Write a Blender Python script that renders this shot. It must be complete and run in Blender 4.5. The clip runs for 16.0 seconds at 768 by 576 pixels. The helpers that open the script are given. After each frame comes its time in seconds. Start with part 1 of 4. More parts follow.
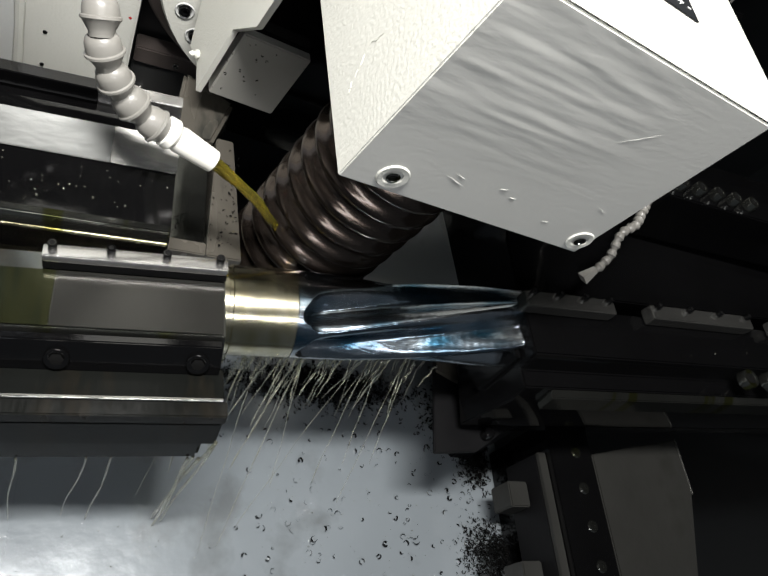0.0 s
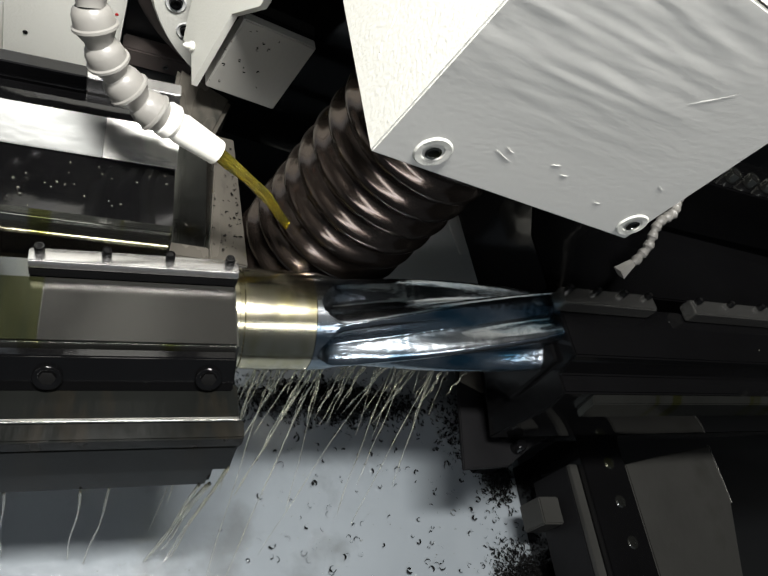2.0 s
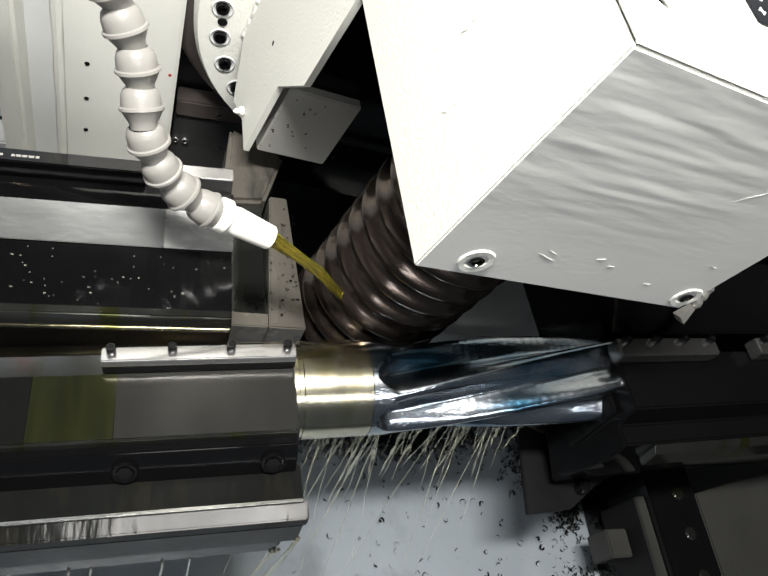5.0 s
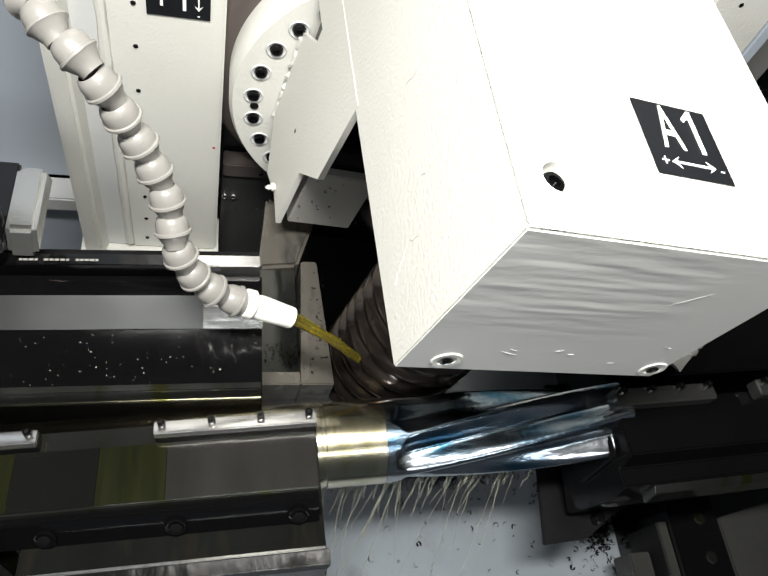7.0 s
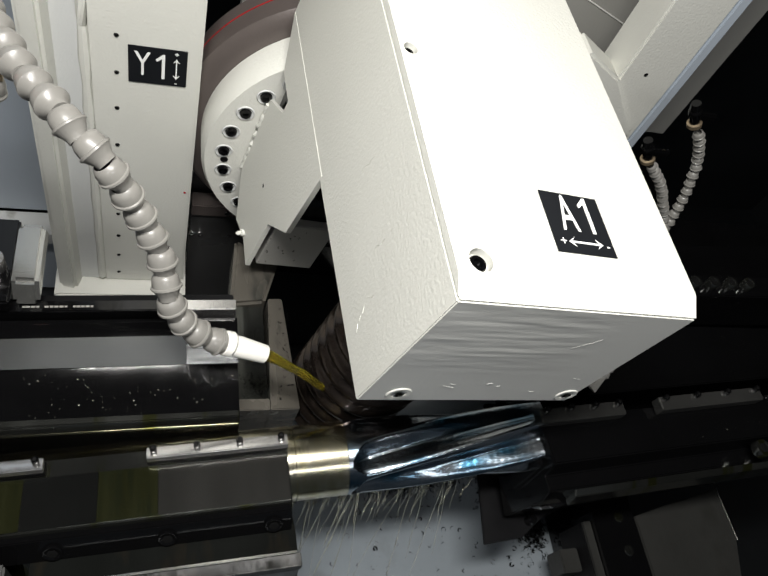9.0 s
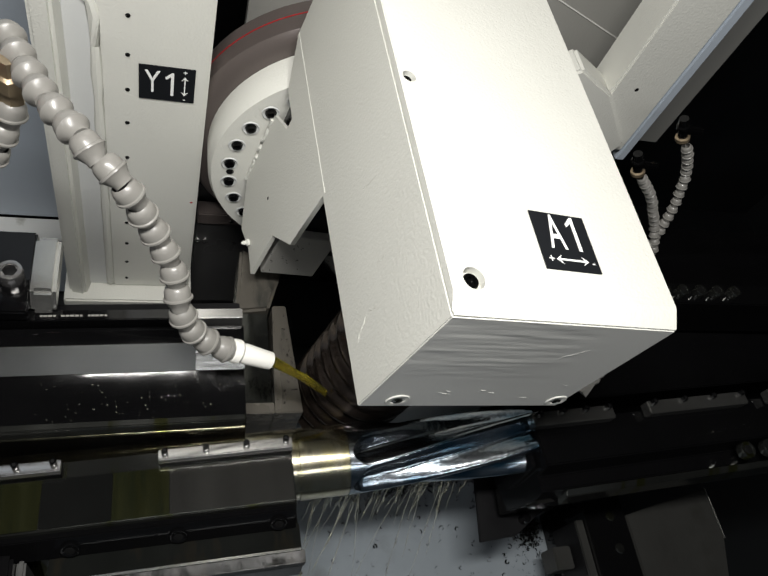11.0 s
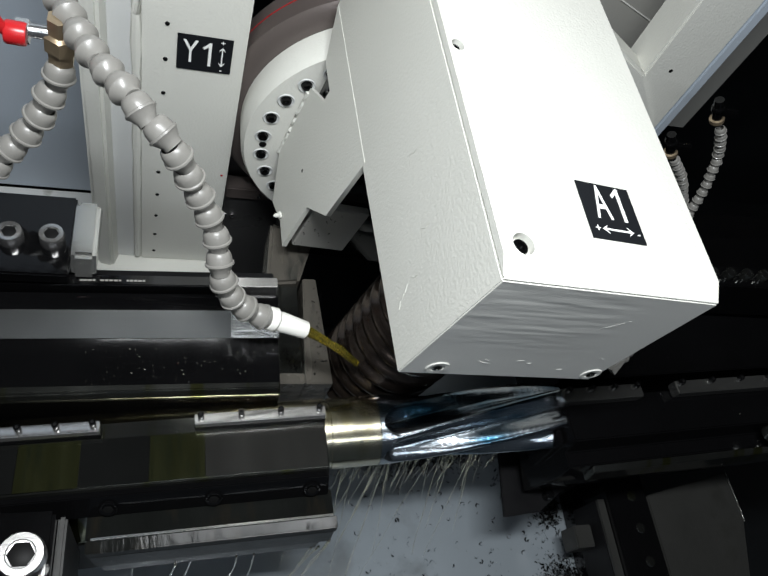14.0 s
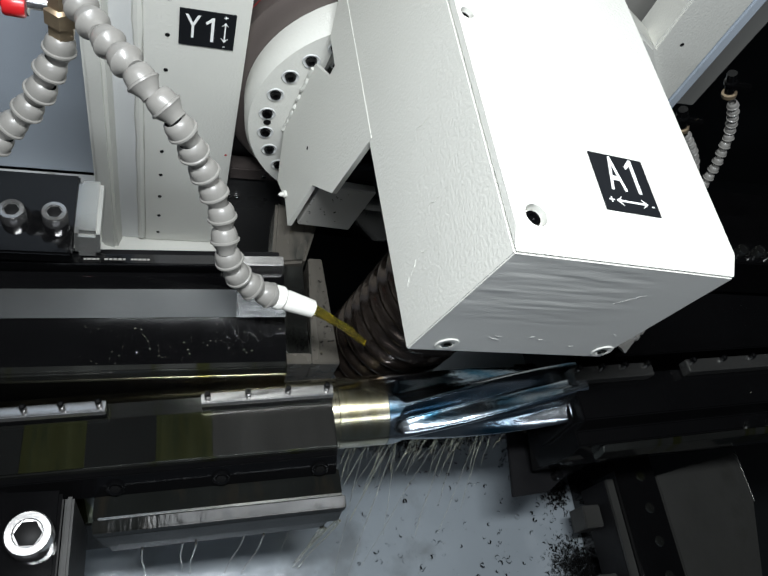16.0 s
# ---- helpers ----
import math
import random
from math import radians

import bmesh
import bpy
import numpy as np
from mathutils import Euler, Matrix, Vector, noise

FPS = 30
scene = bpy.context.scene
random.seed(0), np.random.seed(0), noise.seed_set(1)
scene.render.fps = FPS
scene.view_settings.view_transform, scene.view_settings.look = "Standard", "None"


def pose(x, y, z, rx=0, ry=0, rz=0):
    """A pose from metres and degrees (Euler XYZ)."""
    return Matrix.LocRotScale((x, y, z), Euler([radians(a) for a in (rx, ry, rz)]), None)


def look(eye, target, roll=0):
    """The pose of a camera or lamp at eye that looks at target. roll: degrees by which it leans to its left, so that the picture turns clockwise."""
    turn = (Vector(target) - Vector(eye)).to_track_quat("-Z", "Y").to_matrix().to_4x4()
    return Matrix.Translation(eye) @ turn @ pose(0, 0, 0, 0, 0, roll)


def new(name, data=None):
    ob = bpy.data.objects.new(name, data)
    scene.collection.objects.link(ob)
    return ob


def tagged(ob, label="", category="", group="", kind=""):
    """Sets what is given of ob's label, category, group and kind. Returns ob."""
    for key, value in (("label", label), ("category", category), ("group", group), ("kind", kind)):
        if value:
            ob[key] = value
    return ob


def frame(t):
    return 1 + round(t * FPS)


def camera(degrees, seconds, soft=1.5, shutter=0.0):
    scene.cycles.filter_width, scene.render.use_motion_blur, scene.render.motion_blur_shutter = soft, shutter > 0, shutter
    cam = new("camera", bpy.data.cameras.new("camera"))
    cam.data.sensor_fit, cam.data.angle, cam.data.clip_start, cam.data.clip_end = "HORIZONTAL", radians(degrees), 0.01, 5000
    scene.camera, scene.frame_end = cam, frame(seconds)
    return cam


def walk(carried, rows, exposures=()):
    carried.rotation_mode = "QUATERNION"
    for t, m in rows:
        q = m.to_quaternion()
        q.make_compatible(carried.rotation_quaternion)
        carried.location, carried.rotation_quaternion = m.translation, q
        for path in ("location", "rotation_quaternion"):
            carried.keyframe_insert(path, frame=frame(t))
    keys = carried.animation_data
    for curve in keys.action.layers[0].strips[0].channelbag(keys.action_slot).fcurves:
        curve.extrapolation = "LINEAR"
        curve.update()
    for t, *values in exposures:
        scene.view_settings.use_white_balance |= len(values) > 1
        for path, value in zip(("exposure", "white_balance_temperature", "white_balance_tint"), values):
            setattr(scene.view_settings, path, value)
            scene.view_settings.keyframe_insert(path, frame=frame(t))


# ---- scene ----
cam = camera(57.8, 16.0)
PATH = [
    (0, (0.013, 0.03, 1.513), (0.838, 1.034, -0.008), 41.6),
    (0.5, (0.017, 0.034, 1.488), (0.82, 1.08, -0.016), 39.9),
    (1, (0.01, 0.046, 1.465), (0.85, 1.098, -0.013), 38.8),
    (1.5, (0.01, 0.048, 1.457), (0.851, 1.088, -0.03), 39.0),
    (2, (0.012, 0.05, 1.452), (0.861, 1.093, -0.028), 39.4),
    (2.5, (0.013, 0.049, 1.446), (0.87, 1.096, -0.026), 39.7),
    (3, (0.011, 0.055, 1.452), (0.862, 1.115, -0.015), 39.1),
    (3.5, (0.008, 0.064, 1.46), (0.835, 1.118, -0.025), 38.3),
    (4, (0.003, 0.075, 1.471), (0.781, 1.117, -0.048), 36.6),
    (6.5, (0.028, 0.126, 1.57), (0.568, 1.125, -0.077), 25.9),
    (7, (0.033, 0.117, 1.605), (0.523, 1.129, -0.049), 23.8),
    (7.5, (0.026, 0.105, 1.638), (0.517, 1.12, -0.014), 23.8),
    (8, (0.012, 0.097, 1.672), (0.604, 1.116, 0.056), 26.8),
    (8.5, (0.0, 0.095, 1.69), (0.611, 1.111, 0.079), 27.5),
    (9, (-0.002, 0.092, 1.701), (0.624, 1.11, 0.098), 27.9),
    (9.5, (-0.004, 0.09, 1.712), (0.628, 1.109, 0.112), 28.1),
    (12, (-0.018, 0.079, 1.738), (0.605, 1.089, 0.128), 28.1),
    (12.5, (-0.021, 0.075, 1.737), (0.598, 1.082, 0.124), 28.3),
    (13, (-0.028, 0.071, 1.731), (0.58, 1.071, 0.11), 28.2),
    (13.5, (-0.034, 0.071, 1.726), (0.584, 1.064, 0.104), 29.3),
    (14, (-0.041, 0.071, 1.721), (0.567, 1.061, 0.093), 29.2),
    (14.5, (-0.041, 0.071, 1.717), (0.567, 1.052, 0.083), 29.5),
    (15, (-0.041, 0.07, 1.712), (0.566, 1.041, 0.072), 29.9),
    (15.5, (-0.041, 0.07, 1.709), (0.561, 1.029, 0.061), 29.8),
    (16, (-0.041, 0.069, 1.708), (0.557, 1.025, 0.057), 29.3),
]
walk(cam, [(t, look(eye, target, roll)) for t, eye, target, roll in PATH],
     exposures=[(0, 0.15, 6500, 10), (0.8, 0.36, 6500, 10), (2.5, 0.40, 6500, 10), (3.5, 0.52, 6500, 10), (4.2, 0.54, 6500, 10), (6.5, 0.36, 6500, 10), (7.5, 0.1, 6500, 10), (8.5, -0.32, 6500, 10), (9.5, -0.52, 6500, 10), (12.0, -0.74, 6500, 10), (13.0, -0.74, 6350, 10), (14.0, -0.60, 6050, 8), (16.0, -0.42, 5950, 8)])

# ---- world, lamps ----
world = bpy.data.worlds.new("shop")
scene.world = world
world.use_nodes = True
world.node_tree.nodes["Background"].inputs[0].default_value = (0.74, 0.87, 1.0, 1)
world.node_tree.nodes["Background"].inputs[1].default_value = 0.06


def strip_lamp(name, m, size_x, size_y, watts, colour):
    data = bpy.data.lights.new(name, "AREA")
    data.shape, data.size, data.size_y, data.energy, data.color = "RECTANGLE", size_x, size_y, watts, colour
    ob = new(name, data)
    ob.matrix_basis = m
    return ob


LAMP_POSE = pose(-0.04, 0.19, 2.15, 4, 0, 0)
strip_lamp("machine_lamp_light", LAMP_POSE, 0.50, 0.10, 28, (1.0, 0.98, 0.94))
SHOP_POSE = pose(0.10, -0.84, 2.24, 42, 0, 0)
strip_lamp("shop_lamp_light", SHOP_POSE, 1.30, 0.15, 6.6, (0.97, 0.98, 1.0))

# ---- materials ----


def mat(name, colour, rough=0.5, metal=0.0, bump=0.0, scale=200.0, vary=0.15, big=12.0, stain=None, stain_at=0.62, spread=0.06,
        stretch=(1, 1, 1), coat=0.0, transmission=0.0, ior=1.5, rough_vary=0.12):
    m = bpy.data.materials.new(name)
    m.use_nodes = True
    nt = m.node_tree
    b = nt.nodes["Principled BSDF"]
    link = nt.links.new
    b.inputs["Roughness"].default_value = rough
    b.inputs["Metallic"].default_value = metal
    b.inputs["Coat Weight"].default_value = coat
    b.inputs["Coat Roughness"].default_value = 0.06
    b.inputs["Transmission Weight"].default_value = transmission
    b.inputs["IOR"].default_value = ior
    tc = nt.nodes.new("ShaderNodeTexCoord")
    mp = nt.nodes.new("ShaderNodeMapping")
    mp.inputs["Scale"].default_value = stretch
    link(tc.outputs["Object"], mp.inputs["Vector"])

    def noise_node(s, detail=4.0):
        n = nt.nodes.new("ShaderNodeTexNoise")
        n.inputs["Scale"].default_value, n.inputs["Detail"].default_value = s, detail
        link(mp.outputs[0], n.inputs["Vector"])
        return n

    n_big, n_small = noise_node(big), noise_node(scale)
    mix = nt.nodes.new("ShaderNodeMix")
    mix.data_type = "RGBA"
    dark = [c * (1 - vary) for c in colour] + [1]
    light = [min(1, c * (1 + vary)) for c in colour] + [1]
    mix.inputs["A"].default_value, mix.inputs["B"].default_value = dark, light
    link(n_big.outputs["Fac"], mix.inputs["Factor"])
    out = mix.outputs["Result"]
    if stain:
        ramp = nt.nodes.new("ShaderNodeMapRange")
        ramp.inputs["From Min"].default_value, ramp.inputs["From Max"].default_value = stain_at, stain_at + spread
        ns = noise_node(big * 2.3, 8.0)
        link(ns.outputs["Fac"], ramp.inputs["Value"])
        mix2 = nt.nodes.new("ShaderNodeMix")
        mix2.data_type = "RGBA"
        link(ramp.outputs[0], mix2.inputs["Factor"])
        link(out, mix2.inputs["A"])
        mix2.inputs["B"].default_value = (*stain, 1)
        out = mix2.outputs["Result"]
    link(out, b.inputs["Base Color"])
    rr = nt.nodes.new("ShaderNodeMapRange")
    rr.inputs["To Min"].default_value, rr.inputs["To Max"].default_value = max(0.02, rough - rough_vary), min(1, rough + rough_vary)
    link(n_big.outputs["Fac"], rr.inputs["Value"])
    link(rr.outputs[0], b.inputs["Roughness"])
    if bump:
        bp = nt.nodes.new("ShaderNodeBump")
        bp.inputs["Strength"].default_value, bp.inputs["Distance"].default_value = 1.0, bump
        link(n_small.outputs["Fac"], bp.inputs["Height"])
        link(bp.outputs[0], b.inputs["Normal"])
    return m


PAINT = mat("textured_paint", (0.66, 0.66, 0.61), 0.46, 0, 0.00045, 320, 0.05, 8, rough_vary=0.08)
SCUFFED = mat("scuffed_paint", (0.62, 0.62, 0.59), 0.42, 0, 0.00012, 260, 0.05, 10, rough_vary=0.08)


def add_ripples(m):
    """Long shallow sags in the repainted cover, strong towards its upper edge and fading out below, over the fine grain."""
    nt = m.node_tree
    link = nt.links.new
    tc = nt.nodes.new("ShaderNodeTexCoord")
    mp = nt.nodes.new("ShaderNodeMapping")
    mp.inputs["Rotation"].default_value = (0, radians(14), 0)
    mp.inputs["Scale"].default_value = (0.16, 1, 1)
    link(tc.outputs["Object"], mp.inputs["Vector"])
    n = nt.nodes.new("ShaderNodeTexNoise")
    n.inputs["Scale"].default_value, n.inputs["Detail"].default_value = 85, 1.0
    link(mp.outputs[0], n.inputs["Vector"])
    sep = nt.nodes.new("ShaderNodeSeparateXYZ")
    link(tc.outputs["Object"], sep.inputs[0])
    fade = None
    for axis, lo, hi in (("Z", 0.035, 0.095), ("X", 0.185, 0.08)):
        r = nt.nodes.new("ShaderNodeMapRange")
        r.interpolation_type = "SMOOTHSTEP"
        r.inputs["From Min"].default_value, r.inputs["From Max"].default_value = min(lo, hi), max(lo, hi)
        r.inputs["To Min"].default_value, r.inputs["To Max"].default_value = (0, 1) if hi > lo else (1, 0)
        link(sep.outputs[axis], r.inputs["Value"])
        if fade:
            mul = nt.nodes.new("ShaderNodeMath")
            mul.operation = "MULTIPLY"
            link(fade.outputs[0], mul.inputs[0])
            link(r.outputs[0], mul.inputs[1])
            fade = mul
        else:
            fade = r
    high = nt.nodes.new("ShaderNodeMath")
    high.operation = "MULTIPLY"
    link(n.outputs["Fac"], high.inputs[0])
    link(fade.outputs[0], high.inputs[1])
    bp = nt.nodes.new("ShaderNodeBump")
    bp.inputs["Strength"].default_value, bp.inputs["Distance"].default_value = 1.0, 0.0011
    link(high.outputs[0], bp.inputs["Height"])
    link(nt.nodes["Bump"].outputs[0], bp.inputs["Normal"])
    link(bp.outputs[0], nt.nodes["Principled BSDF"].inputs["Normal"])


add_ripples(SCUFFED)
PANEL = mat("panel_paint", (0.60, 0.61, 0.60), 0.40, 0, 0.0003, 400, 0.06, 6, stain=(0.35, 0.35, 0.32), stain_at=0.68)
BLUEPANEL = mat("blue_grey_panel", (0.42, 0.47, 0.53), 0.35, 0, 0.0002, 300, 0.07, 5)
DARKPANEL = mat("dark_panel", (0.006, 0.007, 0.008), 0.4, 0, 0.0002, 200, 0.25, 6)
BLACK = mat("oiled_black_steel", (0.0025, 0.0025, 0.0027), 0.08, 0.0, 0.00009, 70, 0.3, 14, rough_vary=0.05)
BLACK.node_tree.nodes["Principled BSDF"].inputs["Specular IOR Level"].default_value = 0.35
DARKSTEEL = mat("oily_dark_steel", (0.13, 0.134, 0.124), 0.13, 0.95, 0.00002, 160, 0.55, 13, stretch=(1.4, 0.12, 0.12), rough_vary=0.05, stain=(0.095, 0.10, 0.04), stain_at=0.57, spread=0.06)
MIRROR = mat("wet_ground_steel", (0.34, 0.34, 0.325), 0.22, 0.95, 0.00018, 160, 0.35, 22, stretch=(0.2, 1, 1), rough_vary=0.06)
GROUND = mat("ground_steel", (0.42, 0.42, 0.40), 0.24, 0.9, 0.0001, 500, 0.2, 14, stretch=(0.15, 1, 1))
BRIGHT = mat("bright_steel", (0.62, 0.61, 0.60), 0.22, 0.95, 0.00008, 500, 0.1, 14, stretch=(0.1, 1, 1))
GOLDOIL = mat("oil_wet_steel", (0.54, 0.505, 0.38), 0.20, 1.0, 0.0007, 26, 0.2, 16, stretch=(1.6, 0.7, 0.7), coat=0.5, rough_vary=0.08, stain=(0.34, 0.30, 0.11), stain_at=0.46, spread=0.4)
ROTORSTEEL = mat("fresh_cut_steel", (0.42, 0.45, 0.48), 0.20, 1.0, 0.0012, 80, 0.25, 14, stain=(0.04, 0.12, 0.19), stain_at=0.44, spread=0.22, stretch=(0.4, 1, 1), coat=0.4, rough_vary=0.08)
HOBSTEEL = mat("bronze_coated_cutter", (0.075, 0.058, 0.048), 0.22, 0.9, 0.0, 60, 0.12, 9, coat=0.3, rough_vary=0.05)
HOSE = mat("grey_hose_plastic", (0.215, 0.208, 0.192), 0.36, 0, 0.0001, 300, 0.08, 30, coat=0.15)
NOZZLE = mat("white_nozzle_plastic", (0.80, 0.79, 0.74), 0.35, 0, 0.00005, 300, 0.03, 30)
OIL = mat("cutting_oil", (0.72, 0.62, 0.12), 0.04, 0, 0, 100, 0.1, 40, transmission=0.95, ior=1.46, rough_vary=0.03)
DRIP = mat("falling_oil", (0.96, 0.95, 0.80), 0.06, 0, 0, 100, 0.05, 40, transmission=0.93, ior=1.46, rough_vary=0.03)
TRAY = mat("wet_tray", (0.20, 0.225, 0.245), 0.20, 0.1, 0.0005, 35, 0.12, 7, coat=0.6, stain=(0.145, 0.16, 0.17), stain_at=0.56, spread=0.15)
CHIP = mat("steel_chip", (0.035, 0.035, 0.035), 0.25, 0.8, 0, 100, 0.4, 60)
LABEL = mat("black_label", (0.010, 0.011, 0.013), 0.45, 0, 0, 100, 0.1, 40)
LETTER = mat("white_print", (0.85, 0.86, 0.84), 0.5, 0, 0, 100, 0.02, 40)
RED = mat("red_enamel", (0.42, 0.012, 0.015), 0.3, 0, 0, 100, 0.1, 40)
BRASS = mat("dull_brass", (0.42, 0.33, 0.22), 0.35, 0.8, 0.0003, 200, 0.2, 60)
REDGREY = mat("brown_ring_paint", (0.11, 0.092, 0.085), 0.35, 0.2, 0.0002, 300, 0.15, 10)
BROWN = mat("oily_plate", (0.085, 0.078, 0.066), 0.25, 0.2, 0.0006, 60, 0.4, 16, stretch=(1, 0.3, 1), stain=(0.04, 0.04, 0.035), stain_at=0.56, spread=0.1)
HOLE = mat("screw_hole", (0.005, 0.005, 0.005), 0.5)
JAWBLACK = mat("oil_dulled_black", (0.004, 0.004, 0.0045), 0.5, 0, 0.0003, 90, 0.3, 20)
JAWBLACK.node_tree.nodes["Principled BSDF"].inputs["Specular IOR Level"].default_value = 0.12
WHITESHEET = mat("white_sheet", (0.74, 0.74, 0.70), 0.40, 0, 0.0003, 120, 0.06, 9, stain=(0.45, 0.44, 0.38), stain_at=0.62, spread=0.2)
OILFACE = mat("oil_coated_casting", (0.006, 0.0065, 0.006), 0.16, 0, 0.0012, 28, 0.4, 12, stain=(0.012, 0.010, 0.007), stain_at=0.5, spread=0.2, stretch=(1.5, 0.4, 0.4))
GREYPLATE = mat("grey_plate", (0.019, 0.019, 0.0175), 0.5, 0.0, 0.0004, 120, 0.3, 9, stain=(0.016, 0.016, 0.014), stain_at=0.55, spread=0.2)
GREYPLATE.node_tree.nodes["Principled BSDF"].inputs["Specular IOR Level"].default_value = 0.25
OILFACE.node_tree.nodes["Principled BSDF"].inputs["Specular IOR Level"].default_value = 0.03

PADSTEEL = mat("ground_pad_steel", (0.034, 0.0335, 0.031), 0.24, 0.7, 0.00008, 240, 0.25, 30, stretch=(1, 0.08, 0.3), rough_vary=0.07)
OLIVE = mat("oil_filmed_steel", (0.026, 0.028, 0.011), 0.20, 0.7, 0.0001, 160, 0.35, 40, stretch=(1.2, 0.12, 0.3), stain=(0.015, 0.019, 0.010), stain_at=0.5, spread=0.2)
GLAZED = mat("oil_glazed_black_steel", (0.005, 0.0052, 0.005), 0.09, 0.0, 0.00004, 80, 0.3, 12, rough_vary=0.04)
SLOPE = mat("ground_wet_slope", (0.085, 0.087, 0.085), 0.30, 0.95, 0.00025, 70, 0.3, 10, stretch=(0.6, 1, 1), rough_vary=0.10)
# grey steel whose dark colour includes the shade by the column foot
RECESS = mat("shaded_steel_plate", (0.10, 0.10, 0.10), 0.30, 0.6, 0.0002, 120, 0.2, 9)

HOLE.node_tree.nodes["Principled BSDF"].inputs["Specular IOR Level"].default_value = 0.1
LABEL.node_tree.nodes["Principled BSDF"].inputs["Specular IOR Level"].default_value = 0.15
GLAZED.node_tree.nodes["Principled BSDF"].inputs["Specular IOR Level"].default_value = 0.25
# light grey paint with the shade behind the head put into its colour
SHADEPAINT = mat("shade_darkened_paint", (0.36, 0.355, 0.33), 0.42, 0, 0.0003, 260, 0.07, 6)

# ---- mesh helpers ----
PLACE = {}


def thing(name, m, label, category, group="", kind=""):
    ob = new(name)
    ob.empty_display_size = 0.02
    ob.matrix_basis = m
    PLACE[ob] = m.copy()
    return tagged(ob, label, category, group, kind)


def as_mesh(name, bm, material):
    me = bpy.data.meshes.new(name)
    bm.to_mesh(me)
    bm.free()
    me.materials.append(material)
    me.set_sharp_from_angle(angle=radians(40))
    return me


def part(name, bm, material, parent, label=""):
    """One mesh, given in world space, under a thing or under a part."""
    root = parent
    while root not in PLACE:
        root = root.parent
    bm.transform(PLACE[root].inverted())
    ob = new(name, as_mesh(name, bm, material))
    ob.parent = parent
    if label:
        tagged(ob, label)
    return ob


def single(name, bm, material, label, category, group="", kind=""):
    """A thing of one mesh, its origin at the middle of its base."""
    lo = [min(v.co[i] for v in bm.verts) for i in range(3)]
    hi = [max(v.co[i] for v in bm.verts) for i in range(3)]
    base = Vector(((lo[0] + hi[0]) / 2, (lo[1] + hi[1]) / 2, lo[2]))
    bm.transform(Matrix.Translation(-base))
    ob = new(name, as_mesh(name, bm, material))
    ob.location = base
    PLACE[ob] = Matrix.Translation(base)
    return tagged(ob, label, category, group, kind)


def bevelled(bm, r, seg=2):
    if r:
        bmesh.ops.bevel(bm, geom=[e for e in bm.edges if e.calc_face_angle(0) > 0.3], offset=r, segments=seg, affect="EDGES", clamp_overlap=True)
    return bm


def box(x0, x1, y0, y1, z0, z1, r=0.0015, m=None):
    bm = bmesh.new()
    bmesh.ops.create_cube(bm, size=1, matrix=Matrix.LocRotScale(((x0 + x1) / 2, (y0 + y1) / 2, (z0 + z1) / 2), None, (x1 - x0, y1 - y0, z1 - z0)))
    bevelled(bm, r)
    if m:
        bm.transform(m)
    return bm


def prism(outline, a, b, axis="x", r=0.0015, m=None):
    """An outline of (p, q) drawn out along an axis from a to b: x takes (y, z), y takes (x, z), z takes (x, y)."""
    place = {"x": lambda p, q, s: (s, p, q), "y": lambda p, q, s: (p, s, q), "z": lambda p, q, s: (p, q, s)}[axis]
    bm = bmesh.new()
    ends = [[bm.verts.new(place(p, q, s)) for p, q in outline] for s in (a, b)]
    n = len(outline)
    bm.faces.new(ends[0])
    bm.faces.new(ends[1][::-1])
    for i in range(n):
        bm.faces.new((ends[0][i], ends[1][i], ends[1][(i + 1) % n], ends[0][(i + 1) % n]))
    bmesh.ops.recalc_face_normals(bm, faces=bm.faces)
    bevelled(bm, r)
    if m:
        bm.transform(m)
    return bm


def rounded(bm):
    for f in bm.faces:
        f.smooth = True
    return bm


def lathe(profile, m, n=40):
    """Turns (radius, height) pairs round the z axis, then places it by m."""
    bm = bmesh.new()
    rings = []
    for rad, h in profile:
        if rad < 1e-6:
            rings.append([bm.verts.new((0, 0, h))])
        else:
            rings.append([bm.verts.new((rad * math.cos(2 * math.pi * i / n), rad * math.sin(2 * math.pi * i / n), h)) for i in range(n)])
    for a, b in zip(rings, rings[1:]):
        for i in range(n):
            j = (i + 1) % n
            if len(a) == 1:
                bm.faces.new((a[0], b[i], b[j]))
            elif len(b) == 1:
                bm.faces.new((a[i], b[0], a[j]))
            else:
                bm.faces.new((a[i], b[i], b[j], a[j]))
    bmesh.ops.recalc_face_normals(bm, faces=bm.faces)
    bm.transform(m)
    return rounded(bm)


def along(p, d):
    """A pose at p whose z axis points along d."""
    return Matrix.Translation(p) @ Vector(d).to_track_quat("Z", "Y").to_matrix().to_4x4()


def tube(points, radii, n=10):
    """A round tube through points with a radius at each."""
    bm = bmesh.new()
    pts = [Vector(p) for p in points]
    rings = []
    for i, p in enumerate(pts):
        d = (pts[min(i + 1, len(pts) - 1)] - pts[max(i - 1, 0)]).normalized()
        m = along(p, d)
        rings.append([bm.verts.new(m @ Vector((radii[i] * math.cos(2 * math.pi * k / n), radii[i] * math.sin(2 * math.pi * k / n), 0))) for k in range(n)])
    for a, b in zip(rings, rings[1:]):
        for k in range(n):
            bm.faces.new((a[k], a[(k + 1) % n], b[(k + 1) % n], b[k]))
    bm.faces.new(rings[0][::-1])
    bm.faces.new(rings[-1])
    bmesh.ops.recalc_face_normals(bm, faces=bm.faces)
    return rounded(bm)


